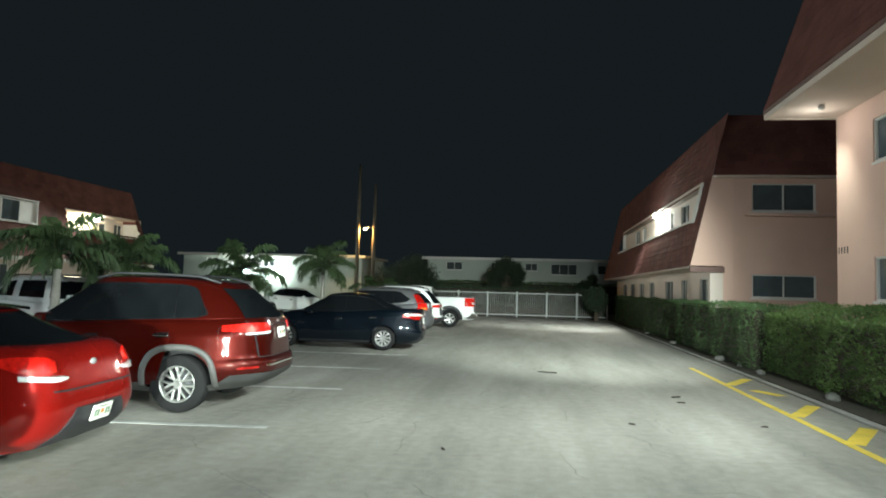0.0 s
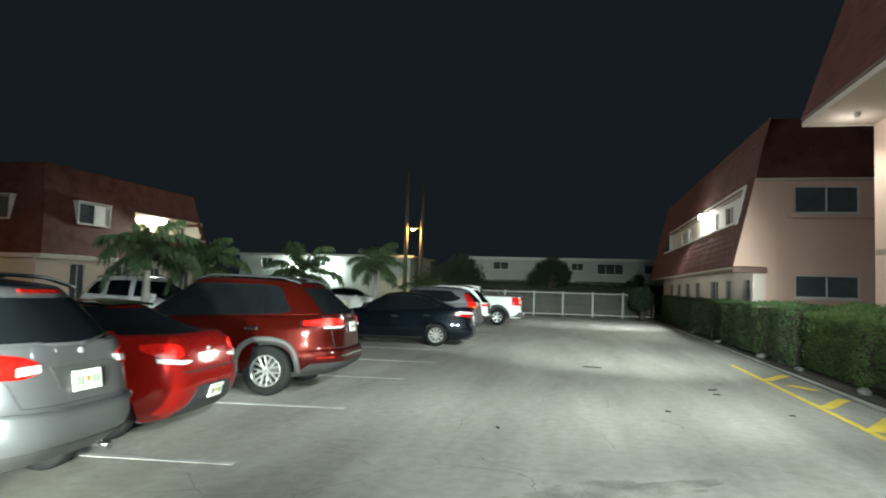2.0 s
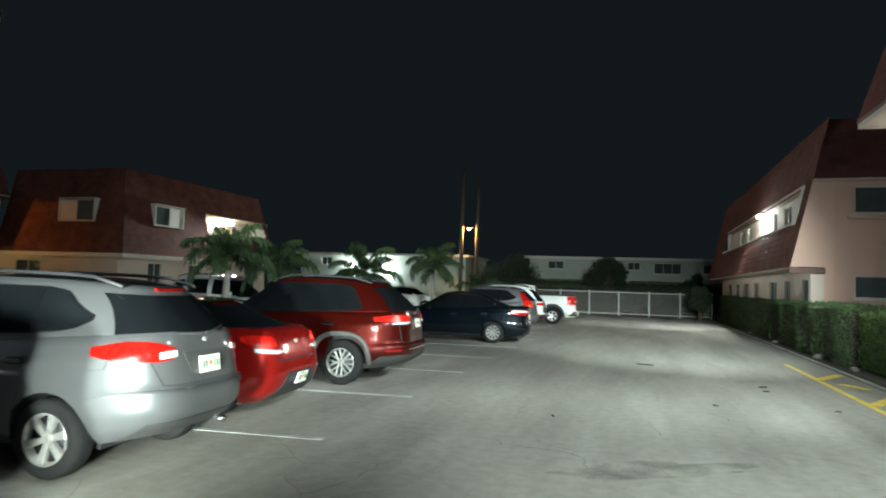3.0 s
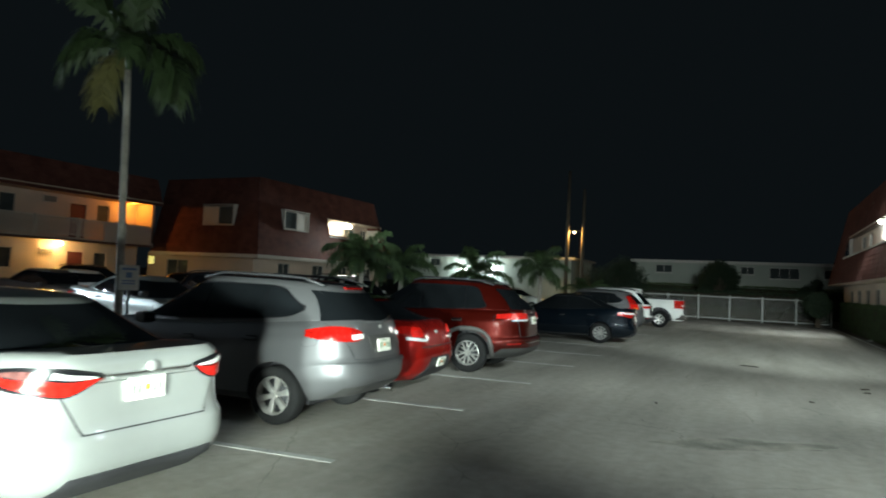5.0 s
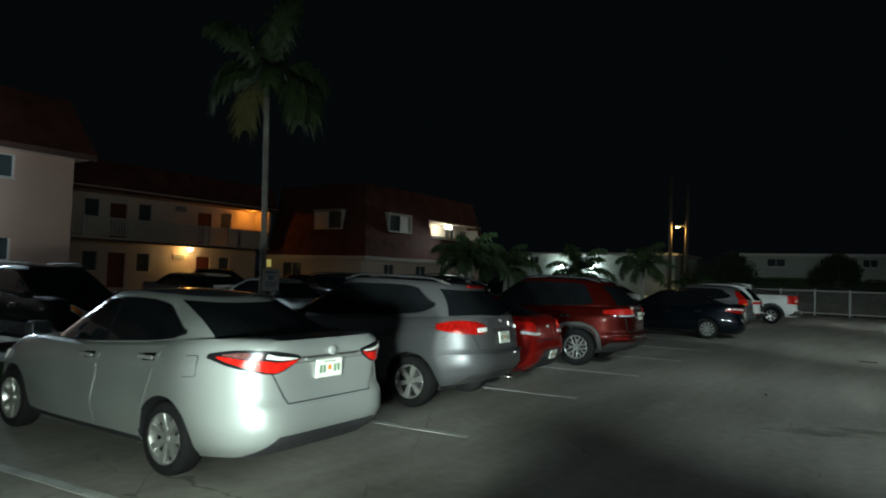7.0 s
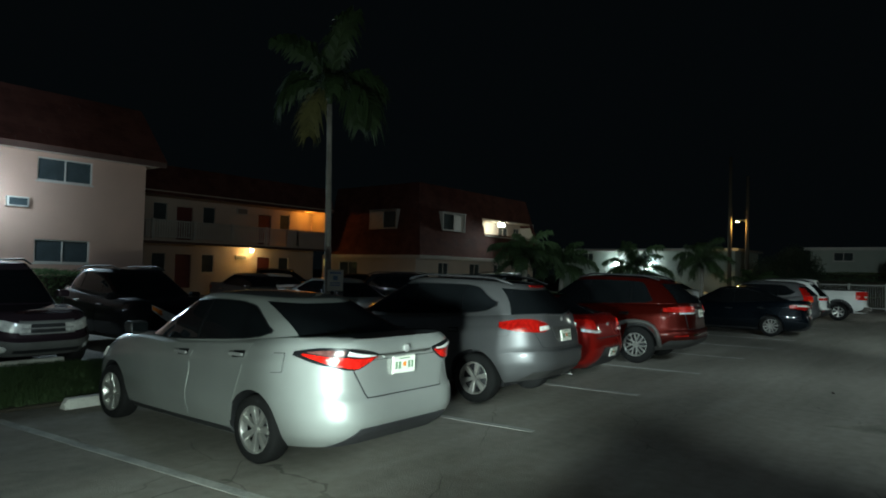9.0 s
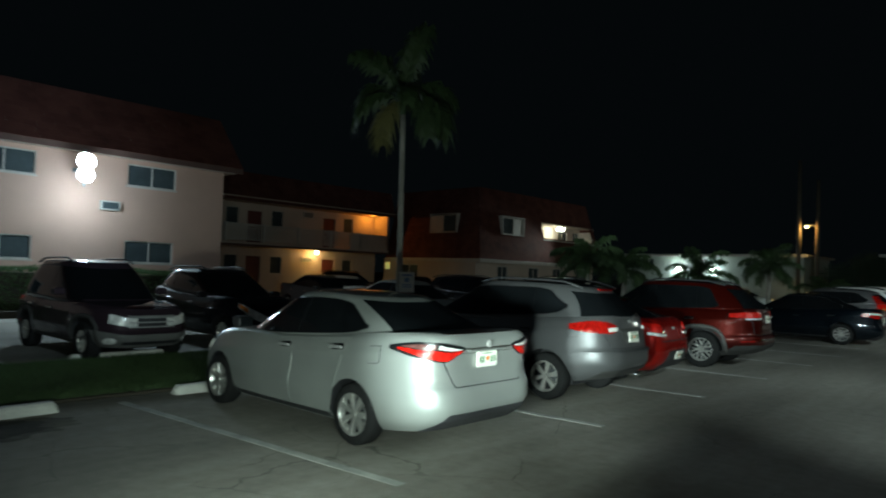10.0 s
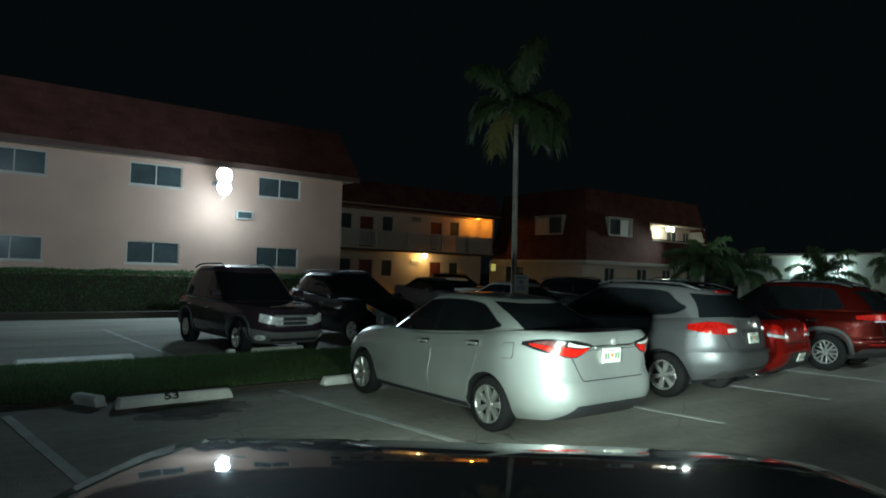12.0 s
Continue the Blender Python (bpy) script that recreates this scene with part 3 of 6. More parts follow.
def right_block():
    """The block at the lane's far right: salmon end wall, mansard side with an open gallery."""
    X, Y0, Y1, FOOT, TOP = 4.50, 22.6, 47.0, 2.68, 7.40
    L, W = Y1 - Y0, 12.0
    s = 0.235
    rise = TOP - FOOT
    h = thing("apartment_building", "two-storey salmon stucco block with red shingle mansard and lit gallery", "building", pose(X, Y0, 0))
    # end wall: its left edge follows the mansard, so it is made of a straight part and a slanted one
    wins = [(1.78, 3.60, 1.75, 2.45), (1.78, 3.60, 4.37, 5.21), (8.2, 10.0, 1.75, 2.45), (8.2, 10.0, 4.37, 5.21)]
    ew = opening_wall("wall", W - 1.25, 5.36, 0.25, [(a - 1.25, b - 1.25, c, d) for a, b, c, d in wins], PINK, h)
    ew.location = (1.25, 0, 0)
    verts = [(0.95, 0, 0), (1.248, 0, 0), (1.248, 0, 5.36), (s * (5.36 - FOOT), 0, 5.36), (0.0, 0, FOOT), (0.95, 0, FOOT)]
    verts += [(v[0], 0.25, v[2]) for v in verts]
    part("wall_edge", mesh_of("wall_edge", verts, [(0, 1, 2, 3, 4, 5), (11, 10, 9, 8, 7, 6)] + [(i, i + 6, (i + 1) % 6 + 6, (i + 1) % 6) for i in range(6)], PINK), None, h)
    for a, b, c, d in wins:
        window(h, pose(a, 0.05, c), b - a, d - c)
    part("pilaster", box((0.57, -0.02, 0.0), (0.945, 0.25, FOOT - 0.21)), CREAM, h, "pale pilaster at the corner of the end wall")
    part("eave_slab", box((-0.04, -0.14, FOOT - 0.20), (0.96, -0.003, FOOT - 0.03), 0.01), FASCIA, h, "dark board closing the foot of the mansard")
    part("ledge", box((1.56, -0.22, 4.20), (7.6, -0.002, 4.29), 0.012), PINK, h)
    part("eave_band", box((0.66, -0.25, 5.365), (W, 0.2, 5.47), 0.01), SOFFIT, h)
    shingle_slope("roof", (s * (5.4 - FOOT) - 0.05, -0.28, 5.42), (W, -0.28, 5.42), (s * rise, 0.35, TOP), (W - 1, 0.35, TOP), h)
    # the long side
    gal = (1.0 / L, 19.7 / L, (4.18 - FOOT) / rise, (5.30 - FOOT) / rise)
    shingle_slope("mansard", (0, L, FOOT), (0, 0.0, FOOT), (s * rise, L, TOP), (s * rise, 0.0, TOP), h, holes=[(1 - gal[1], 1 - gal[0], gal[2], gal[3])])
    part("roof_deck", box((s * rise + 0.01, 0.36, TOP - 0.2), (W - 1, L, TOP - 0.03)), KERB, h)
    doors = [(L - b, L - a, 0.25, 2.35) for a, b in ((1.15, 2.5), (4.35, 5.3), (6.8, 8.3), (10.9, 12.2), (13.8, 15.2), (16.8, 18.2), (19.8, 21.2))]
    low = opening_wall("wall", L - 0.25, FOOT, 0.22, doors, CREAM, h)
    low.matrix_local = pose(0.88, L, 0, 0, 0, -90)
    for a, b, c, d in doors:
        window(h, pose(0.93, L - a, c, 0, 0, -90), b - a, d - c, 2, sill=False, label="sliding glass door in a white frame")
    part("soffit", box((0.02, 0.255, FOOT - 0.06), (0.879, L, FOOT - 0.01)), SOFFIT, h)
    y0, y1 = 1.0, 19.7
    up = opening_wall("gallery_wall", y1 - y0, 5.22, 0.18, [(x, x + w, 4.35, 5.12) for x, w in GALLERY_WINDOWS], CREAM, h, 2.8)
    up.matrix_local = pose(0.80, y1, 0, 0, 0, -90)
    for x, w in GALLERY_WINDOWS:
        window(h, pose(0.85, y1 - x, 4.35, 0, 0, -90), w, 0.77, 2)
    part("gallery_floor", box((0.2, y0, 2.80), (0.797, y1, 2.92)), SOFFIT, h)
    part("gallery_ceiling", box((0.60, y0, 5.33), (1.5, y1, 5.41)), SOFFIT, h)
    part("parapet_cap", box((s * (4.18 - FOOT) - 0.05, y0, 4.13), (s * (4.18 - FOOT) + 0.12, y1, 4.21), 0.01), TRIM, h)
    x0, x1 = s * (4.10 - FOOT) - 0.035, s * (5.36 - FOOT) - 0.035
    plate_mesh("jamb_board", [(x0, y0 + 0.30, 4.10), (x0, y0 - 0.10, 4.10), (x1, y0 - 0.10, 5.36), (x1, y0 + 0.30, 5.36)], 0.03, TRIM, h)
    part("jamb", box((0.63, y0 - 0.12, 4.21), (0.979, y0 - 0.002, 5.32)), TRIM, h)
    part("jamb", box((0.63, y1 + 0.002, 4.21), (0.979, y1 + 0.12, 5.32)), TRIM, h)
    g = thing("gallery_lamp", "brightly lit gallery lamp on the ceiling", "ceiling lamp", pose(X + 0.62, 31.4, 5.31))
    part("housing", box((-0.14, -0.30, -0.05), (0.14, 0.30, 0.02), 0.015), TRIM, g)
    part("lens", box((-0.13, -0.28, -0.15), (0.13, 0.28, -0.055), 0.02), GLOW_GALLERY, g, "glowing lamp lens")


def near_block():
    """The block close by on the lane's right, with a deep eave."""
    X, Y0, Y1, EAVE = 6.28, -22.0, 17.0, 5.80
    L = Y1 - Y0
    h = thing("apartment_building", "two-storey salmon stucco block with deep eave and red mansard", "building", pose(X, Y1, 0, 0, 0, -90))
    holes = [(x, x + 1.8, z, z + 0.85) for x in (1.55, 8.2, 14.9, 21.5, 28.0) for z in (1.75, 4.45)]
    opening_wall("wall", L, EAVE + 0.05, 0.25, holes, PINK, h)
    for a, b, c, d in holes:
        window(h, pose(a, 0.05, c), 1.8, 0.85)
    part("wall", box((0, 0.252, 0), (0.25, 11, EAVE)), PINK, h)
    part("wall", box((L - 0.25, 0.252, 0), (L, 11, EAVE)), PINK, h)
    part("soffit", box((0.0, -1.42, EAVE - 0.06), (L, 0.0, EAVE + 0.02)), SOFFIT, h)
    part("fascia", box((-0.05, -1.49, EAVE - 0.09), (L, -1.425, EAVE + 0.03), 0.01), SOFFIT, h)
    part("drip_edge", box((-0.07, -1.50, EAVE + 0.033), (L, -1.425, EAVE + 0.12), 0.01), FASCIA, h, "dark drip edge under the shingles")
    part("fascia", box((-0.05, -1.42, EAVE - 0.09), (-0.003, 11, EAVE + 0.03), 0.01), SOFFIT, h)
    shingle_slope("roof", (0.0, -1.50, EAVE + 0.12), (L, -1.50, EAVE + 0.12), (0.7, -0.75, 8.6), (L, -0.75, 8.6), h)
    shingle_slope("roof", (0.0, 11, EAVE + 0.12), (0.0, -1.5, EAVE + 0.12), (0.7, 11, 8.6), (0.7, -0.75, 8.6), h)
    part("roof_deck", box((0.7, -0.74, 8.3), (L, 11, 8.55)), KERB, h)
    part("ceiling_slab", box((0.05, 0.05, EAVE + 0.06), (L - 0.05, 11, EAVE + 0.15)), SOFFIT, h)
    # raised dark bars near the corner
    n = part("number_plaque", box((0.09, -0.012, 2.74), (0.11, -0.001, 2.88), 0.003), BLACK, h, "dark raised bars on the wall")
    for x in (0.20, 0.33, 0.46):
        part("bar", box((x, -0.012, 2.74), (x + 0.035, -0.001, 2.88), 0.003), BLACK, n)
    bm = bmesh.new()
    bmesh.ops.create_uvsphere(bm, u_segments=16, v_segments=10, radius=0.065, matrix=Matrix.Translation((1.03, -0.73, EAVE - 0.105)))
    part("eave_lamp", bm, TRIM, h, "small white globe under the eave", True)


def far_house(name, x0, x1, y, top, wins, label, depth=8.0):
    h = thing("house", label, "house", pose(x0, y, 0, 0, 0, -1.6))
    L = x1 - x0
    opening_wall("wall", L, top, 0.2, wins, PALE, h)
    for a, b, c, d in wins:
        window(h, pose(a, 0.05, c), b - a, d - c, 3 if b - a > 2 else 2, glass=SCREEN, label="white framed window with dusty screens")
    part("wall", box((0, 0.202, 0), (0.2, depth, top)), PALE, h)
    part("wall", box((L - 0.2, 0.202, 0), (L, depth, top)), PALE, h)
    part("roof", box((-0.4, -0.45, top + 0.003), (L + 0.4, depth + 0.3, top + 0.20), 0.02), KERB, h, "flat grey roof slab")
    part("fascia", box((-0.43, -0.49, top - 0.02), (L + 0.43, -0.453, top + 0.22), 0.01), TRIM, h)
    return h


lan = thing("wall_lantern", "small lit yellow wall lantern near the corner", "wall lamp", pose(-35.25, 28.62, 2.0))
part("glass", box((-0.22, -0.10, 0.0), (0.22, 0.0, 0.52), 0.03), material("lit_yellow_glass", (0.9, 0.72, 0.18), 0.4, emit=0.35), lan, "softly glowing yellow glass")
part("bracket", box((-0.06, 0.0, 0.18), (0.06, 0.10, 0.34), 0.01), PLASTIC, lan)

left_block()
wing()
red_block()
right_block()
near_block()
far_house("house", -9.9, 9.5, 62.0, 4.48, [(1.78, 3.25, 3.55, 4.28), (5.9, 6.5, 3.6, 4.3), (9.0, 10.1, 3.6, 4.28), (11.3, 13.6, 3.3, 4.26), (15.4, 16.8, 3.4, 4.2)], "pale single-storey house behind the fence")
far_house("house", -34.0, -16.0, 62.0, 4.42, [(12.8, 14.2, 3.5, 4.2), (8.2, 9.4, 3.4, 4.2), (2.4, 3.6, 3.4, 4.2)], "pale green house wall lit by floodlights behind palms")
for x in (-27.7, -24.2):
    wl = thing("wall_lamp", "lit round wall lamp on the pale house", "wall lamp", pose(x, 61.85, 3.2))
    bm = bmesh.new()
    bmesh.ops.create_uvsphere(bm, u_segments=16, v_segments=10, radius=0.22)
    part("globe", bm, GLOW_GALLERY, wl, "glowing globe", True)
    part("bracket", box((-0.05, 0.0, -0.05), (0.05, 0.148, 0.05), 0.01), PLASTIC, wl)
# unseen flood lamps added here to carry the fill beams over the lane
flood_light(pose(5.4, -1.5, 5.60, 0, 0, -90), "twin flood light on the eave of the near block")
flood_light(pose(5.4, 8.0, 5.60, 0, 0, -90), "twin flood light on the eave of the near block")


# ---------------------------------------------------------------- cars
def curve(keys):
    """A smooth curve through (x, value) keys that does not overshoot."""
    xs, ys = [k[0] for k in keys], [k[1] for k in keys]
    d = [(ys[i + 1] - ys[i]) / (xs[i + 1] - xs[i]) for i in range(len(xs) - 1)]
    m = [d[0]] + [0 if d[i - 1] * d[i] <= 0 else 2 * d[i - 1] * d[i] / (d[i - 1] + d[i]) for i in range(1, len(d))] + [d[-1]]

    def f(x):
        if x <= xs[0]:
            return ys[0]
        if x >= xs[-1]:
            return ys[-1]
        i = max(k for k in range(len(xs) - 1) if xs[k] <= x)
        h = xs[i + 1] - xs[i]
        t = (x - xs[i]) / h
        return ((1 + 2 * t) * (1 - t) ** 2 * ys[i] + t * (1 - t) ** 2 * h * m[i] + t * t * (3 - 2 * t) * ys[i + 1] + t * t * (t - 1) * h * m[i + 1])
    return f


class Shell:
    """A closed skin: plan outlines stacked from foot (f = 0) to rim (f = 1). x runs from the tail (0) forward, y to the car's left."""

    def __init__(self, tail, nose, wide, foot, rim, n_tail=5.0, n_nose=4.0, relief=None):
        self.tail, self.nose, self.wide = curve(tail), curve(nose), curve(wide)
        self.foot, self.rim, self.nt, self.nn, self.relief = foot, rim, n_tail, n_nose, relief

    def at(self, phi, f, out=0.0):
        a0, a1, w = self.tail(f), self.nose(f), self.wide(f)
        cx, a = (a0 + a1) / 2, (a1 - a0) / 2
        c, s = math.cos(phi), math.sin(phi)
        n = self.nn if c > 0 else self.nt
        r = (abs(c) ** n + abs(s) ** n) ** (-1 / n)
        X, Y = r * c, r * s
        nx, ny = math.copysign(abs(X) ** (n - 1), X) / a, math.copysign(abs(Y) ** (n - 1), Y) / w
        k = out / max(1e-9, math.hypot(nx, ny))
        x, y = cx + a * X + nx * k, w * Y + ny * k
        if self.relief:
            y += math.copysign(self.relief(x, f) * abs(Y) ** 4, Y)
        lo, hi = self.foot(x), self.rim(x)
        return Vector((x, y, lo + (hi - lo) * f))

    def side(self, x, f, side=1, out=0.0):
        a0, a1, w = self.tail(f), self.nose(f), self.wide(f)
        cx, a = (a0 + a1) / 2, (a1 - a0) / 2
        X = max(-0.9999, min(0.9999, (x - cx) / a))
        n = self.nn if X > 0 else self.nt
        return self.at(math.atan2(side * (1 - abs(X) ** n) ** (1 / n), X), f, out)

    def end(self, y, f, rear=True, out=0.0):
        w = self.wide(f)
        Y = max(-0.9999, min(0.9999, y / w))
        n = self.nt if rear else self.nn
        X = (1 - abs(Y) ** n) ** (1 / n)
        return self.at(math.atan2(Y, -X if rear else X), f, out)

    def mesh(self, name, mat, crown=0.03, around=112, rows=24, dark=None):
        verts, faces = [], []
        fs = [i / rows for i in range(rows + 1)]
        rings = []
        for f in fs:
            rings.append([self.at(2 * math.pi * k / around, f) for k in range(around)])
        top = rings[-1]
        x_mid = (self.tail(1) + self.nose(1)) / 2
        for k in (0.92, 0.8, 0.62, 0.42, 0.2):
            ring = []
            for p in top:
                x, y = x_mid + (p.x - x_mid) * k, p.y * k
                ring.append(Vector((x, y, self.rim(x) + crown * (1 - k ** 2.2))))
            rings.append(ring)
        for ring in rings:
            verts += ring
        for i in range(len(rings) - 1):
            for k in range(around):
                k2 = (k + 1) % around
                faces.append((i * around + k, i * around + k2, (i + 1) * around + k2, (i + 1) * around + k))
        last = (len(rings) - 1) * around
        verts.append(Vector((x_mid, 0, self.rim(x_mid) + crown)))
        faces += [(last + k, last + (k + 1) % around, len(verts) - 1) for k in range(around)]
        verts.append(Vector((x_mid, 0, self.foot(x_mid))))
        faces += [((k + 1) % around, k, len(verts) - 1) for k in range(around)]
        me = mesh_of(name, verts, faces, mat, True)
        if dark:
            me.materials.append(dark)
        return me


def skin(name, fn, mat, parent, nu=10, nv=6, thick=0.03, label=""):
    """A panel laid on a shell: fn(u, v, out) gives its points; it has a rim that goes back under the skin."""
    verts, faces = [], []
    for i in range(nu + 1):
        for j in range(nv + 1):
            verts.append(fn(i / nu, j / nv, 0.0))
    at = lambda i, j: i * (nv + 1) + j
    for i in range(nu):
        for j in range(nv):
            faces.append((at(i, j), at(i + 1, j), at(i + 1, j + 1), at(i, j + 1)))
    ring = [(i, 0) for i in range(nu)] + [(nu, j) for j in range(nv)] + [(i, nv) for i in range(nu, 0, -1)] + [(0, j) for j in range(nv, 0, -1)]
    b = len(verts)
    for i, j in ring:
        verts.append(fn(i / nu, j / nv, 0.0))
        verts.append(fn(i / nu, j / nv, -thick))
    n = len(ring)
    for k in range(n):
        k2 = (k + 1) % n
        faces.append((b + 2 * k, b + 2 * k + 1, b + 2 * k2 + 1, b + 2 * k2))
    me = mesh_of(name, verts, faces, mat, True)
    bm = bmesh.new()
    bm.from_mesh(me)
    bmesh.ops.recalc_face_normals(bm, faces=bm.faces)
    # the visible side must face away from the car's middle
    c = Vector((2.3, 0, 0.7))
    f = max(bm.faces, key=lambda f: f.calc_area())
    if f.normal.dot(f.calc_center_median() - c) < 0:
        bmesh.ops.reverse_faces(bm, faces=bm.faces)
    bm.to_mesh(me)
    bm.free()
    return part(name, me, None, parent, label)


def lathe(name, profile, mat, sides=40):
    """A ring turned about the y axis from (radius, y) pairs."""
    verts, faces = [], []
    for k in range(sides):
        t = 2 * math.pi * k / sides
        verts += [(r * math.cos(t), y, r * math.sin(t)) for r, y in profile]
    n = len(profile)
    for k in range(sides):
        for j in range(n - 1):
            a, b = k * n + j, ((k + 1) % sides) * n + j
            faces.append((a, b, b + 1, a + 1))
    return mesh_of(name, verts, faces, mat, True)


WHEELS = {}


def wheel_meshes(radius, wide, rim_r, spokes, twin, tone):
    """Tyre, barrel and spoked rim, its outer face at y = +wide / 2; built once for each kind."""
    key = (radius, wide, rim_r, spokes, twin, tone.name)
    if key in WHEELS:
        return WHEELS[key]
    h = wide / 2
    tyre = lathe("tyre", [(rim_r * 0.98, -h), (rim_r + 0.02, -h - 0.004), (radius * 0.93, -h), (radius * 0.985, -h + 0.03), (radius, -h + 0.06), (radius, h - 0.06),
                          (radius * 0.985, h - 0.03), (radius * 0.93, h), (rim_r + 0.02, h + 0.004), (rim_r * 0.98, h - 0.004), (rim_r * 0.95, h - 0.04)], RUBBER)
    bm = bmesh.new()
    bm.from_mesh(lathe("ring", [(rim_r * 0.88, h - 0.075), (rim_r * 0.93, h - 0.012), (rim_r * 1.0, h + 0.003), (rim_r * 1.0, h - 0.02)], tone))
    for k in range(spokes):
        for off in ((-0.22, 0.22) if twin else (0,)):
            t = 2 * math.pi * k / spokes
            vs = add_box(bm, (rim_r * 0.12, h - 0.065, -0.0135 if twin else -0.21 / (spokes + 1.5)), (rim_r * 0.95, h - 0.012, 0.0135 if twin else 0.21 / (spokes + 1.5)), 0.006)
            m = Matrix.Rotation(t, 4, "Y") @ Matrix.Translation((0, 0, off * rim_r * 0.55)) @ Matrix.Rotation(off * -0.35, 4, "Y")
            for v in vs:
                grow = 1.0 if twin else 0.7 + 0.75 * v.co.x / rim_r
                v.co = m @ Vector((v.co.x, v.co.y - 0.02 * (1 - v.co.x / rim_r), v.co.z * grow))
    r = bmesh.ops.create_cone(bm, segments=24, radius1=rim_r * 0.24, radius2=rim_r * 0.17, depth=0.05, cap_ends=True, matrix=Matrix.Translation((0, h - 0.035, 0)) @ Matrix.Rotation(-math.pi / 2, 4, "X"))
    rim = bpy.data.meshes.new("rim")
    bm.to_mesh(rim)
    bm.free()
    rim.materials.append(tone)
    disc = lathe("brake_disc", [(0.03, h - 0.10), (rim_r * 0.9, h - 0.10), (rim_r * 0.9, h - 0.12)], PLASTIC, 28)
    WHEELS[key] = (tyre, rim, disc)
    return WHEELS[key]


def arch_cutter(spots, radius, half):
    bm = bmesh.new()
    for x, z in spots:
        for s in (-1, 1):
            bmesh.ops.create_cone(bm, segments=40, radius1=radius, radius2=radius, depth=0.62, cap_ends=True,
                                  matrix=Matrix.Translation((x, s * (half + 0.02), z)) @ Matrix.Rotation(math.pi / 2, 4, "X"))
    me = bpy.data.meshes.new("cutter")
    bm.to_mesh(me)
    bm.free()
    for m in (PLASTIC, PLASTIC):
        me.materials.append(m)
    me.polygons.foreach_set("material_index", [1] * len(me.polygons))
    return me


def cut_arches(me, spots, radius, half):
    """Cuts the wheel wells through the skin of a body mesh."""
    body, cut = new("cut_body", me), new("cut_tool", arch_cutter(spots, radius, half))
    mod = body.modifiers.new("wells", "BOOLEAN")
    mod.operation, mod.object, mod.solver = "DIFFERENCE", cut, "EXACT"
    dg = bpy.context.evaluated_depsgraph_get()
    dg.update()
    done = bpy.data.meshes.new_from_object(body.evaluated_get(dg))
    for o in (body, cut):
        bpy.data.objects.remove(o)
    done.set_sharp_from_angle(angle=radians(38))
    return done


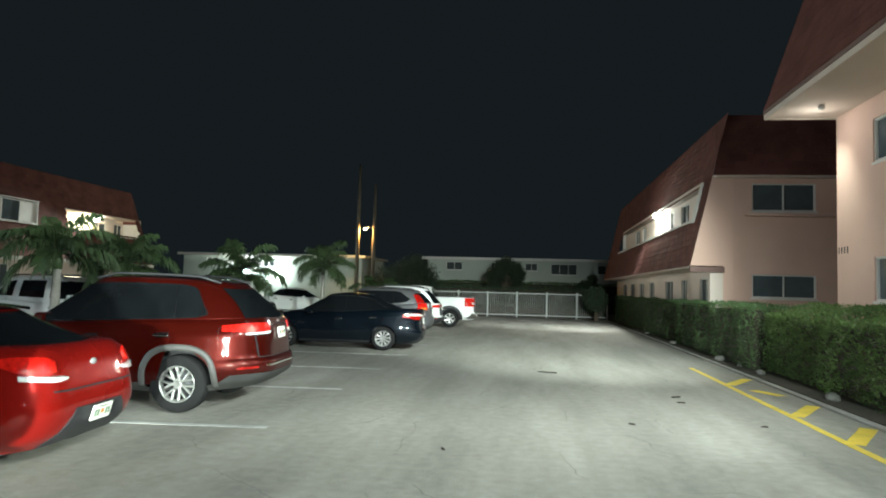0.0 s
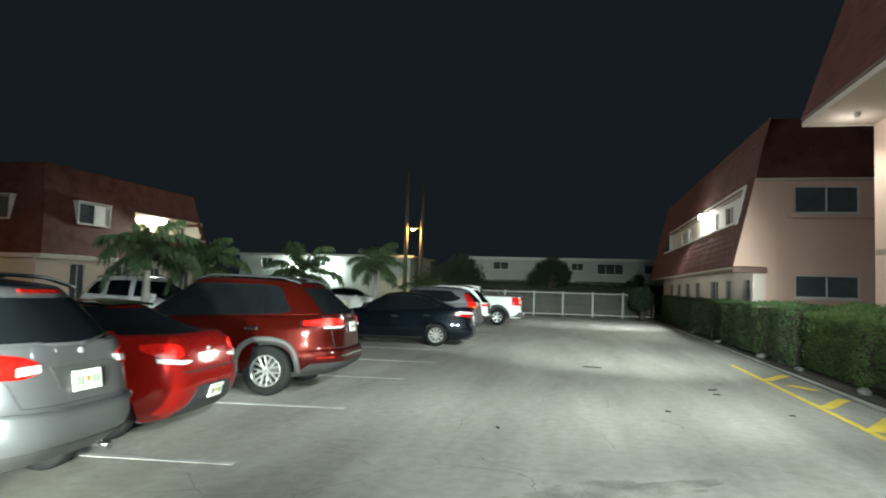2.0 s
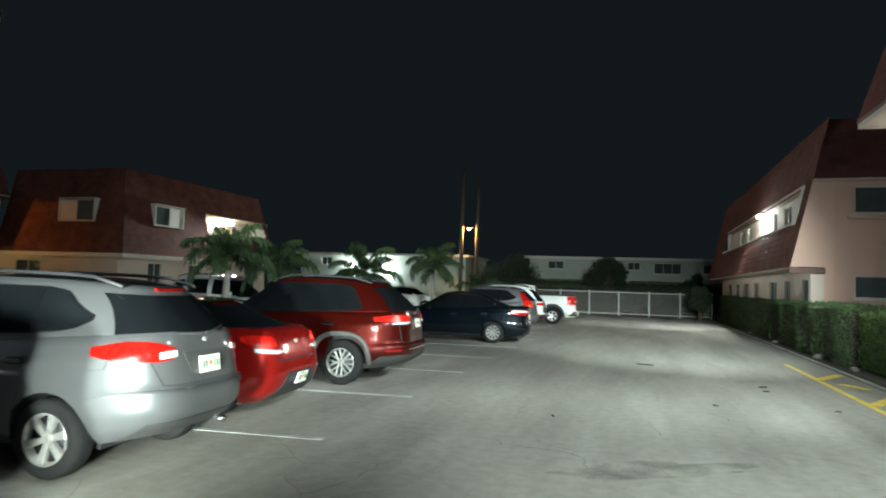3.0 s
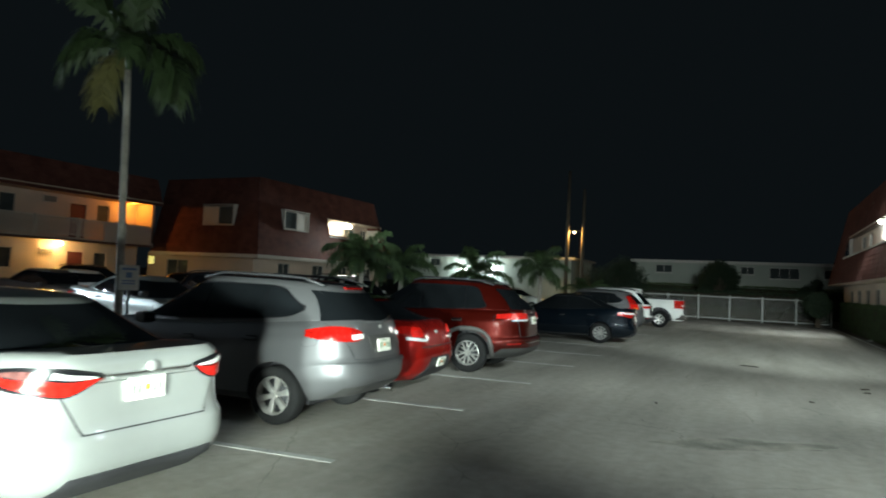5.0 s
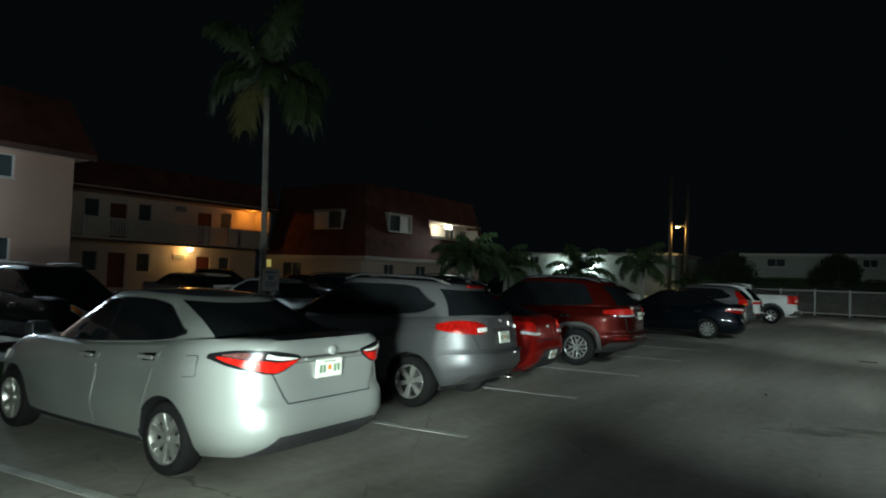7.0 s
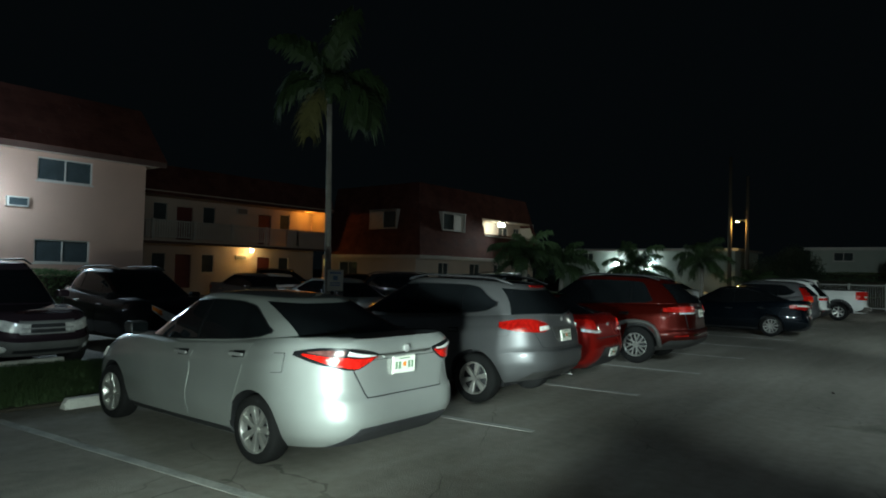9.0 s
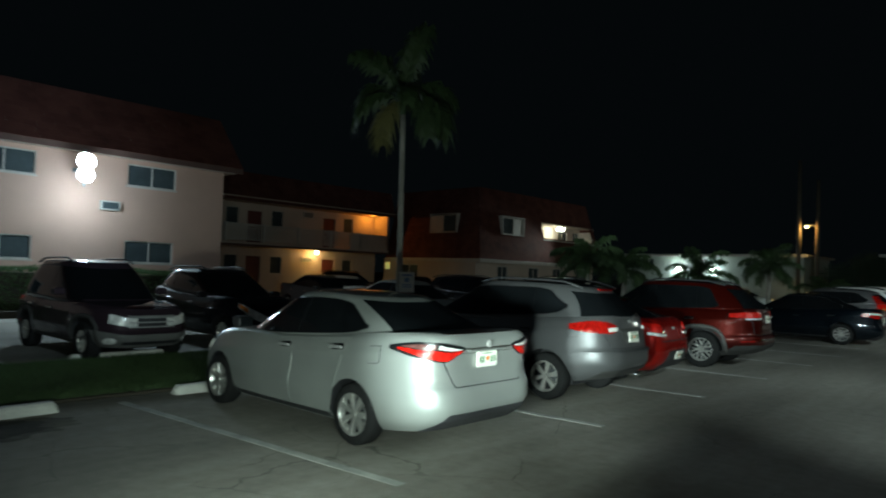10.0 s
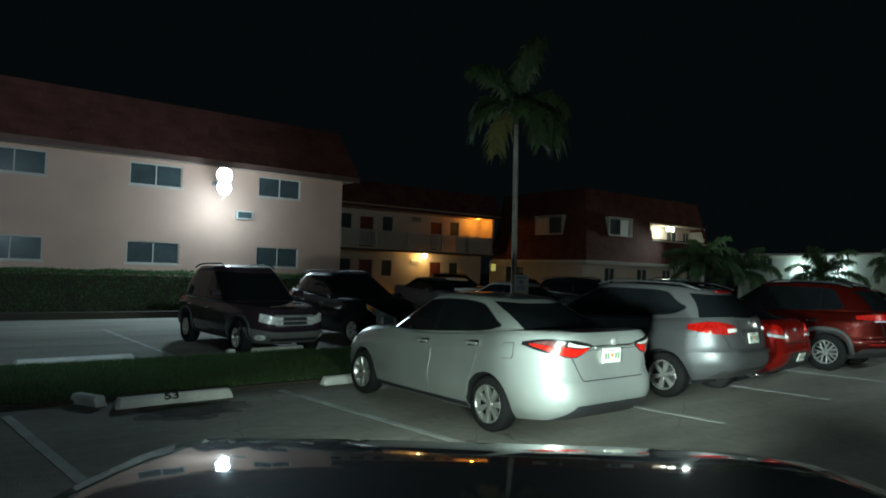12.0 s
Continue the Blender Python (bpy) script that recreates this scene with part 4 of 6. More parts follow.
def car(spec, at, name="car"):
    """A car from its numbers. Lengths run forward from the tail."""
    g = lambda k, d=None: spec.get(k, d)
    L, W, H = spec["size"]
    hw = W / 2
    tone = spec["paint"]
    root = thing(name, spec["label"], g("category", "car"), at, g("group", ""))
    zb = g("clear", 0.2)
    rim = curve(spec["rim"])
    tail = [(f, x) for f, x in spec["tail"]]
    nose = [(f, L - x) for f, x in g("nose", [(0, 0.16), (0.25, 0.03), (0.45, 0.0), (0.7, 0.05), (0.9, 0.14), (1, 0.24)])]
    wide = [(f, hw * k) for f, k in g("wide", [(0, 0.86), (0.12, 0.955), (0.33, 1.0), (0.6, 0.99), (0.82, 0.965), (0.94, 0.93), (1, 0.87)])]
    foot = curve(g("foot", [(0, zb), (1, zb)]))
    R, tw, rr = spec["wheel"]
    ax = spec["axles"]
    crease, swell, scoop = 0.016, 0.020, 0.024
    line = curve([(0, 0.80), (L * 0.3, 0.80), (L * 0.75, 0.72), (L, 0.62)])

    def relief(x, f):
        """The pressed lines of the flanks: a shoulder crease, swollen wheel arches, hollowed doors and a sill that kicks out."""
        d = f - line(x)
        r = crease * math.exp(-(d / (0.035 if d > 0 else 0.10)) ** 2)
        for a in ax:
            r += swell * math.exp(-((x - a) / (R * 1.35)) ** 2) * math.exp(-((f - 0.45) / 0.30) ** 2)
        mid = (ax[0] + ax[1]) / 2
        r -= scoop * math.exp(-((x - mid) / ((ax[1] - ax[0]) * 0.36)) ** 4) * math.exp(-((f - 0.40) / 0.17) ** 2)
        r += 0.012 * math.exp(-((x - mid) / ((ax[1] - ax[0]) * 0.36)) ** 4) * math.exp(-((f - 0.10) / 0.06) ** 2)
        return r

    low = Shell(tail, nose, wide, foot, rim, g("n_tail", 4.6), g("n_nose", 3.6), relief)
    body = part("body", cut_arches(low.mesh("body", tone, g("crown", 0.03), dark=PLASTIC), [(x, R) for x in ax], R + g("gap", 0.055), hw), None, root)
    # wheels
    tyre, rim_me, disc = wheel_meshes(R, tw, rr, *g("spokes", (5, False)), g("rim_tone", ALLOY))
    for x in ax:
        for s in (1, -1):
            wl = part("wheel", tyre, None, root)
            wl.matrix_local = Matrix.Translation((x, s * (hw - tw / 2 - 0.025), R)) @ Matrix.Rotation(0 if s > 0 else math.pi, 4, "Z") @ Matrix.Rotation(0.3 + x, 4, "Y")
            part("rim", rim_me, None, wl)
            part("brake_disc", disc, None, wl)
    part("underbody", box((ax[0] - 0.3, -hw * 0.62, zb - 0.03), (ax[1] + 0.3, hw * 0.62, zb + 0.06)), PLASTIC, root)
    # cabin
    if g("cabin"):
        c = spec["cabin"]
        (b0, b1), (r0, r1), (wb, wr) = c["base"], c["roof"], c["half"]
        roof = curve(c["line"])
        ct = [(0, b0), (0.5, b0 + (r0 - b0) * 0.47), (0.9, r0 - (r0 - b0) * 0.06), (1, r0 + 0.03)]
        cn = [(0, b1), (0.5, b1 + (r1 - b1) * 0.47), (0.9, r1 - (r1 - b1) * 0.06), (1, r1 - 0.03)]
        cw = [(0, wb), (0.5, wb + (wr - wb) * 0.42), (0.88, wr * 1.02), (1, wr * 0.93)]
        top = Shell(ct, cn, cw, lambda x: rim(x) - 0.03, roof, c.get("nt", 3.4), c.get("nn", 3.8))
        cabin = part("cabin", top.mesh("cabin", tone, 0.035, 72, 10), None, root)
        # glass at the sides, its outline tapering at both ends: (x0 foot, x1 foot, x0 head, x1 head, f0, f1)
        p, q = c["glass"][0], c["glass"][-1]
        f0, f1 = p[4], max(k[5] for k in c["glass"])
        kick = c.get("kick", 0.30)
        upper = curve([(p[0] - 0.04, f0 + kick * 0.55), (p[0] + (p[2] - p[0]) * 0.45, f0 + (f1 - f0) * 0.62), (p[2] + 0.02, f1 - 0.05), (p[2] + 0.28, f1), (q[3] - 0.20, f1), (q[3] + 0.04, f1 - 0.05), (q[1], f0 + 0.05)])
        lower = curve([(p[0] - 0.04, f0 + kick * 0.45), (p[0] + 0.06, f0 + kick * 0.16), (p[0] + 0.30, f0 + 0.01), (p[0] + 0.6, f0), (q[1], f0 - 0.01)])
        for s in (1, -1):
            def outline(x0, x1, grow):
                def fn(u, v, o):
                    x = x0 + (x1 - x0) * u
                    xc = max(p[0] - 0.04, min(q[1], x))
                    a, b = lower(xc) - grow, upper(xc) + grow
                    return top.side(x, a + (b - a) * v, s, (0.008 if grow else 0.016) + o)
                return fn
            skin("window_frame", outline(p[0] - 0.06, q[1] + 0.035, 0.028), c.get("frame_tone", FRAME_BLACK), cabin, 40, 10)
            if c.get("chrome_line"):
                xs = [p[0] - 0.05 + (q[1] - p[0]) * k / 24 for k in range(23)]
                part("window_trim", tube_mesh("window_trim", [top.side(x, upper(max(p[0] - 0.04, x)) + 0.035, s, 0.012) for x in xs], [0.009] * 23, CHROME, 6), None, cabin, "thin chrome window line")
            for a0, a1, h0, h1, g0, g1 in c["glass"]:
                def pane(u, v, o):
                    x = (a0 + (a1 - a0) * u) * (1 - v) + (h0 + (h1 - h0) * u) * v
                    if a0 == p[0] or a1 == q[1]:
                        x = a0 + (a1 - a0) * u
                        if a0 == p[0]:
                            x = (p[0] - 0.03) + (a1 + (h1 - a1) * v - p[0] + 0.03) * u
                        else:
                            x = q[1] - (q[1] - a0 - (h0 - a0) * v) * (1 - u)
                    xc = max(p[0] - 0.035, min(q[1] - 0.01, x))
                    return top.side(x, lower(xc) + (upper(xc) - lower(xc)) * v, s, 0.016 + o)
                skin("side_window", pane, GLASS, cabin, 20, 10)
        ye, yh, f0, f1 = c["rear"]
        skin("rear_window", lambda u, v, o: top.end((2 * u - 1) * (ye * (1 - v) + yh * v), f0 + (f1 - f0) * v, True, 0.014 + o), GLASS, cabin, 24, 14)
        ye, yh, f0, f1 = c["front"]
        skin("windscreen", lambda u, v, o: top.end((2 * u - 1) * (ye * (1 - v) + yh * v), f0 + (f1 - f0) * v, False, 0.014 + o), GLASS, cabin, 24, 14)
        if c.get("roof_panel"):
            y = c["roof_panel"]
            xs = [r0 + 0.05 + (r1 - r0 - 0.1) * k / 10 for k in range(11)]
            verts = [(x, s * y * (1 - 0.08 * abs(k - 5) / 5), roof(x) + 0.035 * (1 - (y / wr) ** 2.2 * 0.5) + dz) for k, x in enumerate(xs) for s in (-1, 1) for dz in (0.012, -0.02)]
            faces = [f for k in range(10) for i in (k * 4,) for f in ((i, i + 2, i + 6, i + 4), (i, i + 4, i + 5, i + 1), (i + 2, i + 3, i + 7, i + 6))]
            part("roof_panel", mesh_of("roof_panel", verts, faces, GLASS), None, cabin, "black glass roof panel")
        if c.get("brake"):
            y, f0, f1 = c["brake"]
            skin("brake_light", lambda u, v, o: top.end((2 * u - 1) * y, f0 + (f1 - f0) * v, True, 0.03 + o), RED_LENS, cabin, 10, 3)
        for s in (1, -1):
            for p0, p1, f0, f1, lens in c.get("pillar_lamps", ()):
                skin("tail_light", lambda u, v, o: top.at(s * radians(p0 + (p1 - p0) * u), f0 + (f1 - f0) * v, 0.014 + o), lens, cabin, 6, 5)
        if c.get("rails"):
            for s in (1, -1):
                z = lambda x: roof(x) + 0.055
                xs = [r0 + 0.1 + (r1 - r0 - 0.25) * k / 6 for k in range(7)]
                part("roof_rail", tube_mesh("roof_rail", [(x, s * wr * 0.88, z(x) - (0.06 if i in (0, 6) else 0)) for i, x in enumerate(xs)], [0.018] * 7, g("rail_tone", PLASTIC)), None, root)
    # doors, with their gaps and handles
    for s in (1, -1):
        for a0, a1, h0, h1 in g("doors", []):
            d = skin("door", lambda u, v, o: low.side((a0 + (a1 - a0) * u) * (1 - v) + (h0 + (h1 - h0) * u) * v, 0.10 + 0.86 * v, s, 0.005 + o), tone, root, 10, 8, 0.02)
            hm = pose(*low.side(h0 + 0.17, g("handle_f", 0.80), s, 0.034))
            b = box((-0.105, -0.016, -0.018), (0.105, 0.016, 0.018), 0.014)
            # flat black patch, the shade of the grip hollow given as colour
            cup = lambda u, v, o: low.side(h0 + 0.16 + 0.085 * (2 * u - 1), g("handle_f", 0.80) + 0.034 * (2 * v - 1), s, 0.0085 + o)
            bmesh.ops.transform(b, matrix=hm, verts=b.verts)
            part("door_handle", b, g("handle", tone), d)
            skin("handle_cup_shade", cup, FRAME_BLACK, d, 4, 3, 0.008)
        if g("sill"):
            f1 = spec["sill"]
            skin("sill_trim", lambda u, v, o: low.side(ax[0] + R + 0.07 + (ax[1] - ax[0] - 2 * R - 0.14) * u, 0.02 + (f1 - 0.02) * v, s, 0.014 + o), g("trim_tone", PLASTIC), root, 10, 3)
        if g("mirror"):
            x, z = spec["mirror"]
            y = s * (hw + 0.08)
            b = bmesh.new()
            add_box(b, (x - 0.08, y - 0.11, z - 0.065), (x + 0.09, y + 0.10, z + 0.075), 0.04)
            mi = part("mirror", b, g("mirror_tone", tone), root)
            part("mirror_glass", box((x - 0.088, y - 0.09, z - 0.05), (x - 0.081, y + 0.085, z + 0.06), 0.003), GLASS, mi)
        if g("flare"):
            wide_f, f_tone = spec["flare"]
            for x in ax:
                pts = []
                for k in range(21):
                    t = math.pi * (k / 20 * 1.04 - 0.02)
                    n = g("arch", 2.0)
                    ra = (R + g("gap", 0.055) + 0.02) * (abs(math.cos(t)) ** n + abs(math.sin(t)) ** n) ** (-1 / n)
                    px, pz = x + math.cos(t) * ra, R + math.sin(t) * ra
                    lo_, hi_ = low.foot(px), low.rim(px)
                    q = low.side(px, max(0.02, min(0.98, (pz - lo_) / (hi_ - lo_))), s, 0.004)
                    pts.append(Vector((px, q.y, max(0.16, pz))))
                verts, faces = [], []
                for k, p in enumerate(pts):
                    c0 = Vector((x, p.y, R))
                    d = (p - c0).normalized()
                    for rad, out in ((-0.05, 0.0), (-0.035, 0.028), (0.025, 0.026), (wide_f, 0.0), (wide_f, -0.03), (-0.05, -0.05)):
                        verts.append(p + d * rad + Vector((0, s * out, 0)))
                for k in range(20):
                    for j in range(5):
                        a = k * 6 + j
                        faces.append((a, a + 1, a + 7, a + 6))
                part("wheel_arch", mesh_of("wheel_arch", verts, faces, f_tone, True), None, root)
        # lamps that wrap round the corners: (phi0, phi1, [(u, f0, f1)...], lens)
        for kind, table in (("tail_light", g("tail_lamps", [])), ("headlight", g("head_lamps", []))):
            first = None
            for p0, p1, shape, lens in table:
                lo_c, hi_c = curve([(u, a) for u, a, b in shape]), curve([(u, b) for u, a, b in shape])
                def fn(u, v, o, p0=p0, p1=p1):
                    ph = radians(p0 + (p1 - p0) * u)
                    return low.at(s * ph, lo_c(u) + (hi_c(u) - lo_c(u)) * v, (0.022 if first is None else 0.029) + o)
                ob = skin(kind if first is None else "lens", fn, lens, first or root, 12, 5)
                first = first or ob
    # trims across the tail and nose: (rear?, y half, f0, f1, proud, material, name)
    for rear, y, f0, f1, out, mat, nm in g("trims", []):
        y0, y1 = y if isinstance(y, tuple) else (y, y)
        skin(nm, lambda u, v, o: low.end((2 * u - 1) * (y0 + (y1 - y0) * v), f0 + (f1 - f0) * v, rear, out + o), mat, root, 28, 5)
    # the tail gate: a dark gap with the painted panel on it
    if g("lid"):
        yb, yt, f0, f1 = spec["lid"]
        gate = skin("tailgate", lambda u, v, o: low.end((2 * u - 1) * (yb + (yt - yb) * v), f0 + (f1 - f0) * v, True, 0.014 + o), tone, root, 28, 8)
        skin("gap", lambda u, v, o: low.end((2 * u - 1) * (yb + (yt - yb) * v + 0.012), f0 - 0.012 + (f1 - f0 + 0.012) * v, True, 0.006 + o), PLASTIC, gate, 28, 8)
    # small lamps in the bumper: (y, f, half width, half f, lens)
    for y, f, hy, hf, lens in g("spots", []):
        for s in (1, -1):
            skin("reflector", lambda u, v, o: low.end(s * y + (2 * u - 1) * hy, f + (2 * v - 1) * hf, True, 0.016 + o), lens, root, 5, 2)
    # round fog lamps in the front bumper: (y, f, half width, half f)
    for y, f, hy, hf in g("fogs", []):
        for s in (1, -1):
            skin("fog_light", lambda u, v, o: low.end(s * y + (2 * u - 1) * hy * math.sqrt(1 - 0.8 * (2 * v - 1) ** 2), f + (2 * v - 1) * hf, False, 0.026 + o), CLEAR_LENS, root, 8, 8)
    if g("flap"):
        x, f = spec["flap"]
        flap = skin("fuel_flap", lambda u, v, o: low.side(x + 0.085 * (2 * u - 1) * (1 - 0.22 * (2 * v - 1) ** 8), f + 0.085 * (2 * v - 1), spec.get("flap_side", 1), 0.009 + o), tone, root, 6, 6, 0.012)
        skin("flap_gap", lambda u, v, o: low.side(x + 0.090 * (2 * u - 1) * (1 - 0.22 * (2 * v - 1) ** 8), f + 0.091 * (2 * v - 1), spec.get("flap_side", 1), 0.004 + o), PLASTIC, flap, 6, 6, 0.01)
    if g("wiper"):
        y0, y1, f0, f1 = spec["wiper"]
        pts = [top.end(y0 + (y1 - y0) * k / 4, f0 + (f1 - f0) * k / 4, True, 0.035) for k in range(5)]
        part("rear_wiper", tube_mesh("rear_wiper", pts, [0.016, 0.012, 0.010, 0.009, 0.008], PLASTIC, 6), None, root)
    if g("plate"):
        f, y = spec["plate"]
        p = low.end(y, f, True, 0.034)
        up = (low.end(y, f + 0.05, True, 0.015) - low.end(y, f - 0.05, True, 0.015)).normalized()
        m = Matrix.Translation(p) @ Matrix.Rotation(math.atan2(up.x, up.z), 4, "Y")
        b = box((-0.012, -0.155, -0.078), (0.006, 0.155, 0.078), 0.006)
        bmesh.ops.transform(b, matrix=m, verts=b.verts)
        pl = part("number_plate", b, PLATE, root, "white number plate with plain dark bars")
        for y0, y1, z0, z1, ink in ((-0.125, -0.095, -0.035, 0.03, PLATE_INK), (-0.08, -0.05, -0.035, 0.03, PLATE_INK), (0.05, 0.08, -0.035, 0.03, PLATE_INK), (0.095, 0.125, -0.035, 0.03, PLATE_INK), (-0.022, 0.022, -0.015, 0.025, AMBER_LENS), (-0.07, 0.07, 0.052, 0.062, PLATE_INK)):
            b = box((-0.0145, y0, z0), (-0.0125, y1, z1))
            bmesh.ops.transform(b, matrix=m, verts=b.verts)
            part("bar", b, ink, pl)
    if g("badge"):
        f, y, w, hgt = spec["badge"]
        p = low.end(y, f, True, 0.008)
        b = bmesh.new()
        bmesh.ops.create_uvsphere(b, u_segments=20, v_segments=8, radius=1.0, matrix=Matrix.Translation(p) @ Matrix.Diagonal((0.015, w, hgt, 1)))
        part("badge", b, SILVER_TRIM, root, "plain chrome badge", True)
    if g("exhaust"):
        y, z = spec["exhaust"]
        part("exhaust_pipe", tube_mesh("exhaust_pipe", [(0.75, y, z), (0.20, y, z - 0.01), (0.13, y, z - 0.02)], [0.03, 0.035, 0.037], CHROME, 14), None, root)
    return root


BUMPER_GREY = material("weathered_bumper_grey", (0.115, 0.115, 0.11), 0.5, spread=0.2, scale=3, fine=50)
ARCH_GREY = material("faded_arch_plastic", (0.064, 0.062, 0.058), 0.55, spread=0.2, scale=3, fine=50)
RIM_WORN = material("dull_wheel_alloy", (0.50, 0.49, 0.46), 0.36, 0.7, spread=0.3, scale=7, fine=40)
SILVER = paint("silver_paint", (0.38, 0.395, 0.375), 0.60, 0.40)
GREY = paint("grey_silver_paint", (0.105, 0.105, 0.108), 0.5, 0.40)
RED_BRIGHT = paint("bright_red_paint", (0.20, 0.0060, 0.0038), 0.25, 0.28)
RED_DEEP = paint("deep_red_paint", (0.043, 0.0032, 0.0016), 0.45, 0.34)
NAVY = paint("navy_paint", (0.0024, 0.0047, 0.0078), 0.2, 0.38, 0.9)
BLACK_CAR = paint("black_car_paint", (0.008, 0.008, 0.010), 0.0, 0.5, 0.6)
DARK_PLUM = paint("dark_plum_paint", (0.030, 0.020, 0.026), 0.1, 0.5)
WHITE_CAR = paint("white_car_paint", (0.72, 0.73, 0.70), 0.0, 0.3)
EGO = paint("steel_grey_paint", (0.045, 0.050, 0.056), 0.0, 0.6, 1.0)

sedan_silver = dict(
    size=(4.78, 1.83, 1.52), clear=0.19, n_tail=7.5, paint=SILVER, category="car", label="silver compact sedan parked with its tail to the lane",
    foot=[(0, 0.30), (0.5, 0.24), (1.0, 0.19)], rim=[(0, 1.15), (0.10, 1.205), (0.3, 1.21), (0.75, 1.18), (1.6, 1.10), (2.9, 1.02), (3.5, 1.02), (4.0, 0.95), (4.5, 0.80), (4.78, 0.66)],
    tail=[(0, 0.20), (0.12, 0.05), (0.26, 0.0), (0.42, 0.01), (0.50, 0.06), (0.75, 0.085), (0.93, 0.045), (0.98, 0.05), (1, 0.09)],
    wheel=(0.318, 0.205, 0.218), axles=(1.11, 3.83), spokes=(7, False),
    cabin=dict(base=(0.22, 3.68), roof=(1.20, 2.72), half=(0.815, 0.61), line=[(0.4, 1.32), (0.9, 1.44), (1.3, 1.505), (2.1, 1.53), (2.7, 1.49), (3.5, 1.34)],
               glass=[(1.14, 2.165, 1.50, 2.15, 0.10, 0.86), (2.205, 3.38, 2.19, 2.78, 0.10, 0.86)], rear=(0.69, 0.54, 0.05, 0.92), front=(0.66, 0.50, 0.14, 0.88), nt=3.2, nn=3.6),
    doors=[(1.50, 2.18, 1.22, 2.16), (2.195, 3.35, 2.175, 3.33)], handle=SILVER_TRIM, handle_f=0.86, mirror=(3.10, 1.12), mirror_tone=PLASTIC,
    tail_lamps=[(128, 156, [(0, 0.85, 0.885), (0.25, 0.765, 0.92), (0.6, 0.715, 0.925), (0.85, 0.775, 0.905), (1, 0.86, 0.885)], FRAME_BLACK),
                (130, 155, [(0, 0.85, 0.865), (0.25, 0.78, 0.84), (0.6, 0.73, 0.835), (0.85, 0.79, 0.85), (1, 0.863, 0.868)], RED_VIVID),
                (131, 140, [(0, 0.868, 0.878), (0.5, 0.85, 0.90), (1, 0.845, 0.90)], SMOKED_LENS),
                (141, 154, [(0, 0.855, 0.900), (0.5, 0.862, 0.895), (1, 0.874, 0.882)], CLEAR_LENS)],
    head_lamps=[(14, 44, [(0, 0.62, 0.72), (0.5, 0.62, 0.84), (1, 0.76, 0.88)], CLEAR_LENS)],
    trims=[(True, (0.70, 0.58), 0.0, 0.17, 0.014, PLASTIC, "bumper_trim"), (False, 0.6, 0.12, 0.32, 0.012, PLASTIC, "grille"), (True, 0.36, 0.855, 0.875, 0.014, CHROME, "boot_strip"), (True, 0.30, 0.825, 0.845, 0.022, SILVER, "plate_ledge")],
    lid=(0.50, 0.66, 0.47, 0.80), flap=(0.80, 0.78),
    plate=(0.735, 0.03), badge=(0.91, 0.0, 0.050, 0.040), sill=0.09, gap=0.05)

crossover_grey = dict(
    size=(4.66, 1.80, 1.66), clear=0.25, paint=GREY, category="car", label="grey-silver crossover parked with its tail to the lane",
    foot=[(0, 0.40), (0.45, 0.34), (0.9, 0.25)], rim=[(0, 1.22), (0.15, 1.27), (0.6, 1.24), (1.6, 1.17), (2.8, 1.11), (3.5, 1.13), (4.0, 1.06), (4.4, 0.92), (4.66, 0.76)],
    tail=[(0, 0.22), (0.12, 0.06), (0.26, 0.0), (0.42, 0.005), (0.50, 0.06), (0.75, 0.10), (1, 0.16)],
    wheel=(0.345, 0.22, 0.225), axles=(1.03, 3.72), spokes=(6, False), rim_tone=RIM_WORN,
    cabin=dict(base=(0.10, 3.66), roof=(0.52, 2.62), half=(0.80, 0.60), line=[(0.1, 1.58), (0.5, 1.65), (1.3, 1.70), (2.2, 1.71), (2.65, 1.67), (3.6, 1.48)],
               glass=[(0.84, 1.32, 1.10, 1.34, 0.16, 0.82), (1.335, 2.22, 1.355, 2.20, 0.10, 0.86), (2.24, 3.32, 2.22, 2.68, 0.10, 0.86)], rear=(0.66, 0.54, 0.06, 0.84), front=(0.68, 0.52, 0.12, 0.88),
               rails=True, brake=(0.20, 0.93, 0.985), nt=3.0, kick=0.45),
    doors=[(1.42, 2.21, 1.22, 2.19), (2.225, 3.3, 2.205, 3.28)], handle=GREY, mirror=(3.0, 1.14),
    tail_lamps=[(129, 154, [(0, 0.82, 0.90), (0.3, 0.74, 0.93), (0.7, 0.72, 0.90), (1, 0.77, 0.84)], RED_LENS), (146, 154, [(0, 0.745, 0.81), (1, 0.775, 0.83)], CLEAR_LENS)],
    head_lamps=[(14, 42, [(0, 0.66, 0.80), (1, 0.76, 0.92)], CLEAR_LENS)],
    # the dark panel behind the plate is the niche's shade, put into its colour
    trims=[(True, 0.66, 0.0, 0.13, 0.012, CLADDING, "bumper_trim"), (False, 0.6, 0.25, 0.5, 0.012, PLASTIC, "grille"), (True, 0.42, 0.82, 0.84, 0.016, GREY, "hatch_strip"), (True, (0.86, 0.80), 0.42, 0.46, 0.022, GREY, "bumper_ledge"), (True, (0.26, 0.34), 0.62, 0.80, 0.020, CLADDING, "plate_recess")],
    lid=(0.56, 0.70, 0.50, 0.97), wiper=(0.06, -0.36, 0.05, 0.16), flap=(0.60, 0.78),
    plate=(0.67, 0.0), badge=(0.90, 0.0, 0.04, 0.03), exhaust=(-0.42, 0.37), sill=0.10, trim_tone=CLADDING)

